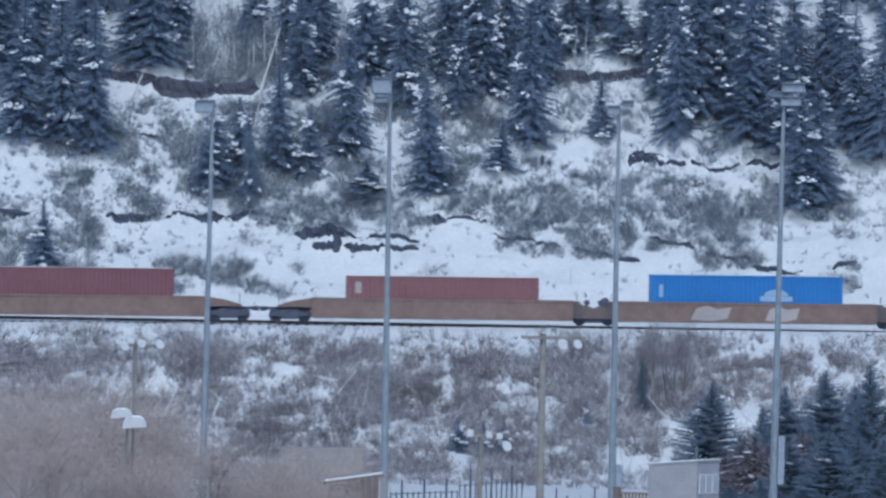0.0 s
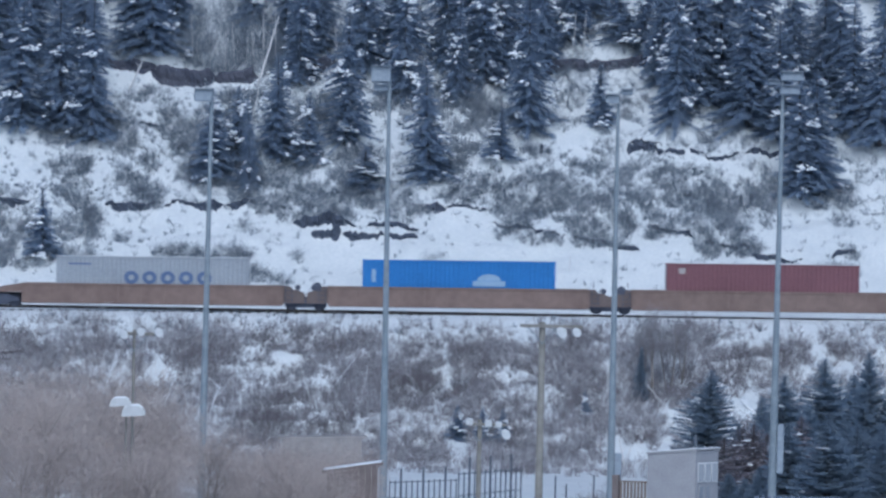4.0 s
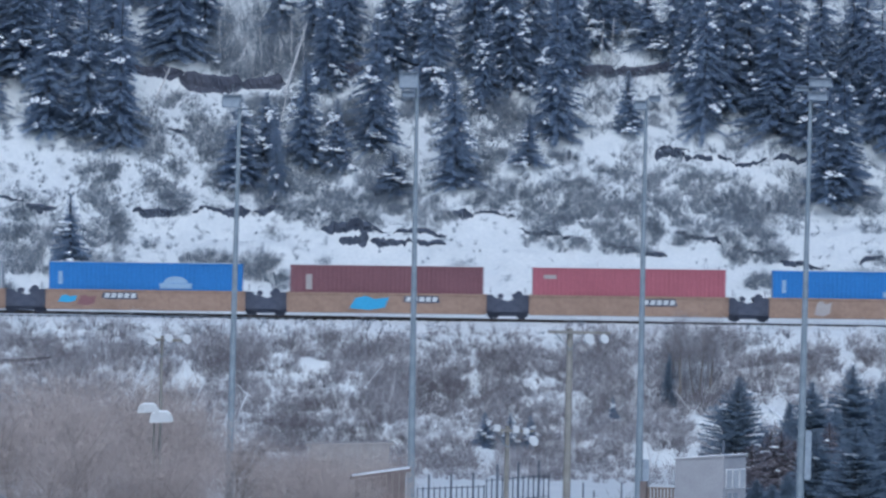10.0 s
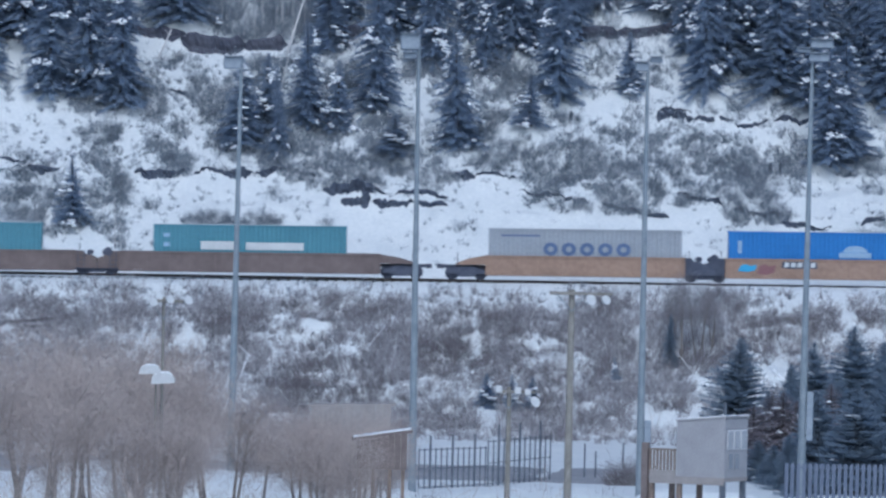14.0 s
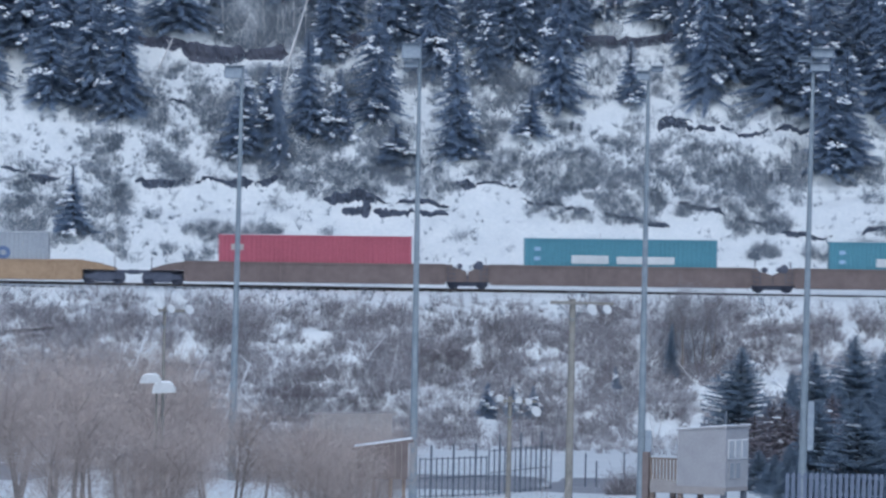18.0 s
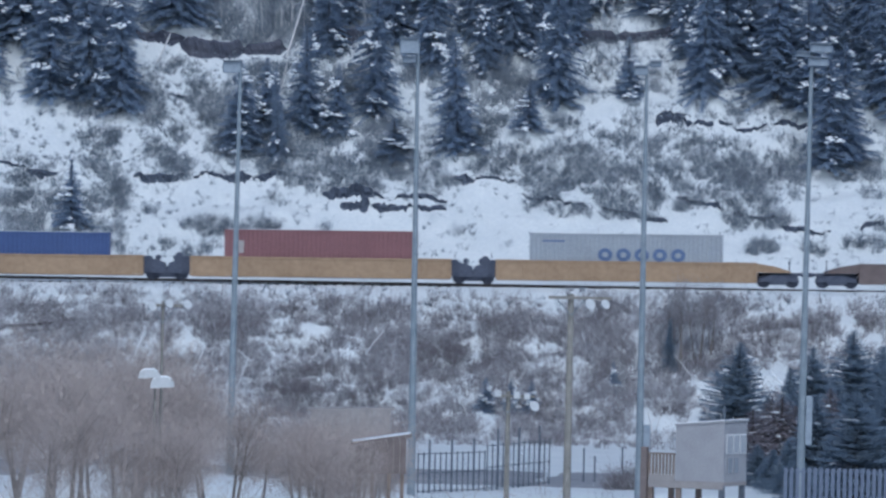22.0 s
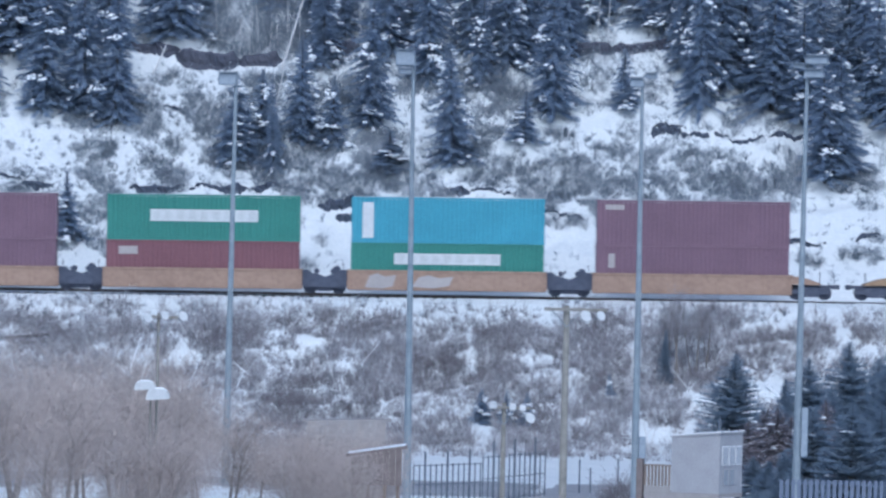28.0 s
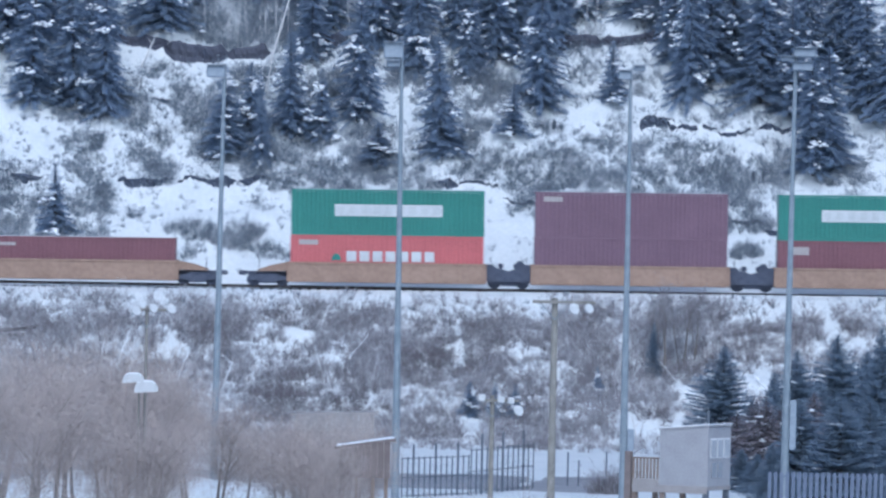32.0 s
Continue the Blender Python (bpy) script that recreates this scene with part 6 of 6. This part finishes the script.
mark(c, -0.25, 3.4, 1.32, 1.8)
mark(c, -5.45, -5.05, 2.1, 2.35, MARK_PALEBLUE, label="pale number block")
mark(c, -5.45, -5.05, 1.5, 1.75, MARK_PALEBLUE, label="pale number block")
load(c, -21.18)
c = container(TEAL, True, "teal corrugated container with two white panels")
mark(c, -3.1, -0.75, 1.32, 1.85)
mark(c, -0.25, 3.4, 1.32, 1.8)
mark(c, -5.45, -5.05, 2.1, 2.35, MARK_PALEBLUE, label="pale number block")
mark(c, -5.45, -5.05, 1.5, 1.75, MARK_PALEBLUE, label="pale number block")
load(c, -40.43)
c = container(CRIMSON, True, "crimson corrugated container in a well car")
mark(c, -5.3, -4.5, 1.9, 2.3, MARK_PALE, label="pale badge")
load(c, -59.71)
c = container(GREY, True, "pale grey corrugated container with five blue letter shapes")
wordmark(c, -1.35, 1.15, 1.58)
mark(c, -5.3, -3.9, 2.36, 2.46, MARK_BLUE, label="thin blue number line")
load(c, -82.64)
c = container(BRICK, True, "dull red corrugated container in a well car")
mark(c, -5.2, -4.85, 1.4, 2.2, MARK_PALE, label="pale number block")
load(c, -101.93)
c = container(NAVY, False, "navy blue corrugated container low in a well car")
mark(c, -5.2, -4.2, 2.05, 2.25)
load(c, -121.35)
c = container(PLUM, True, "plum red corrugated container, lower of a stack")
mark(c, -5.3, -4.9, 1.5, 2.4, MARK_PALE, label="pale upright number block")
load(c, -142.57, snow=False)
c = container(PLUM, True, "faded plum corrugated container, upper of a stack")
small_marks(c, 2.896)
load(c, -142.57, 3.258)
c = container(GREEN, True, "green corrugated container with a white name panel, lower of a stack")
panel_word(c, -3.35, 3.35, 1.55, 2.25)
load(c, -158.04, snow=False)
c = container(SKYBLUE, True, "sky blue corrugated container, upper of a stack")
mark(c, -5.4, -4.7, 0.3, 2.55, label="white upright panel")
load(c, -158.04, 3.258)
c = container(MAROON, True, "maroon corrugated container, lower of a stack")
mark(c, -5.3, -4.1, 2.0, 2.5, MARK_PALE, label="pale number block")
load(c, -173.48, snow=False)
c = container(GREEN, True, "green corrugated container with a white name panel, upper of a stack")
panel_word(c, -3.35, 3.45, 1.2, 1.95)
load(c, -173.48, 3.258)
c = container(PLUM, True, "plum red corrugated container, lower of a stack")
load(c, -188.84, snow=False)
c = container(PLUM, True, "faded plum corrugated container, upper of a stack")
small_marks(c, 2.896)
load(c, -188.84, 3.258)
c = container(CORAL, True, "coral red corrugated container with white letter blocks, lower of a stack")
mark(c, -2.55, -1.93, 1.25, 1.9, MARK, label="white letter block")
mark(c, -1.73, -1.11, 1.25, 1.9, MARK, label="white letter block")
mark(c, -0.91, -0.29, 1.25, 1.9, MARK, label="white letter block")
mark(c, -0.09, 0.53, 1.25, 1.9, MARK, label="white letter block")
mark(c, 0.73, 1.35, 1.25, 1.9, MARK, label="white letter block")
mark(c, 1.55, 2.17, 1.25, 1.9, MARK, label="white letter block")
mark(c, 2.37, 2.99, 1.25, 1.9, MARK, label="white letter block")
mark(c, -3.5, -2.9, 1.3, 1.75, GREEN, True, "green badge")
small_marks(c, 2.896)
load(c, -204.21, snow=False)
c = container(GREEN, True, "green corrugated container with a white name panel, upper of a stack")
panel_word(c, -3.35, 3.45, 1.2, 1.95)
load(c, -204.21, 3.258)
c = container(MAROON, False, "maroon corrugated container in a well car")
mark(c, -5.3, -4.0, 2.0, 2.2, MARK_PALE, label="pale number block")
load(c, -223.64)
spray(CAR_C, -1.13, 0.55, 1.25, 0.8, MARK_CYAN, "cyan spray-painted tag")
letter_tag(CAR_C, 2.17, 0.95, 1.15, 0.42)
letter_tag(CAR_C, 17.16, 0.92, 1.15, 0.42)
spray(CAR_C, -20.15, 0.75, 0.6, 0.45, MARK_CYAN, "cyan spray-painted tag")
spray(CAR_C, -18.95, 0.6, 0.6, 0.6, BRICK, "dull red spray-painted tag")
letter_tag(CAR_C, -16.85, 0.95, 1.15, 0.42)
spray(CAR_C, 27.51, 0.5, 0.55, 0.9, MARK_PALE, "pale patch of primer")
spray(CAR_A, -2.24, 0.45, 1.3, 0.9, MARK_PALE, "pale patch of primer")
spray(CAR_A, 2.26, 0.45, 1.1, 0.9, MARK_PALE, "pale patch of primer")
spray(CAR_F, 11.19, 0.45, 1.0, 0.9, MARK_PALE, "pale patch of primer")
spray(CAR_F, 14.49, 0.5, 1.3, 0.75, MARK_PALE, "pale patch of primer")


# seconds and metres travelled along the track
TRAVEL = ((0, 0.0), (3.5, 37.93), (6, 65.03), (9, 97.33), (13, 140.18), (16.5, 177.43), (19, 204.10), (23, 246.77), (24.5, 262.75), (26.5, 284.28), (28, 300.48), (30, 322.02), (32, 343.58))
START = -141.685


def motions():
    for root, u, z in TRAIN:
        rows = []
        for t, d in TRAVEL:
            x = START + u + d
            rows.append((t, pose(x, 534.6, DECK + GRADE * x + z, 0, -math.degrees(math.atan(GRADE)), 0)))
        walk(root, rows)
    # wheels roll on the rails; the two places under a bogie share their keys
    first = {}
    for w, s in WHEELSETS:
        if s not in first:
            rows = []
            for i in range(32 * FPS + 1):
                t = i / FPS
                d = float(np.interp(t, [a for a, _ in TRAVEL], [b for _, b in TRAVEL]))
                rows.append((t, pose(s, 0, 0.42) @ Matrix.Rotation(d / 0.42, 4, "Y")))
            walk(w, rows)
            first[s] = w.animation_data
        else:
            w.rotation_mode = "QUATERNION"
            keys = w.animation_data_create()
            keys.action = first[s].action
            keys.action_slot = first[s].action_slot


motions()
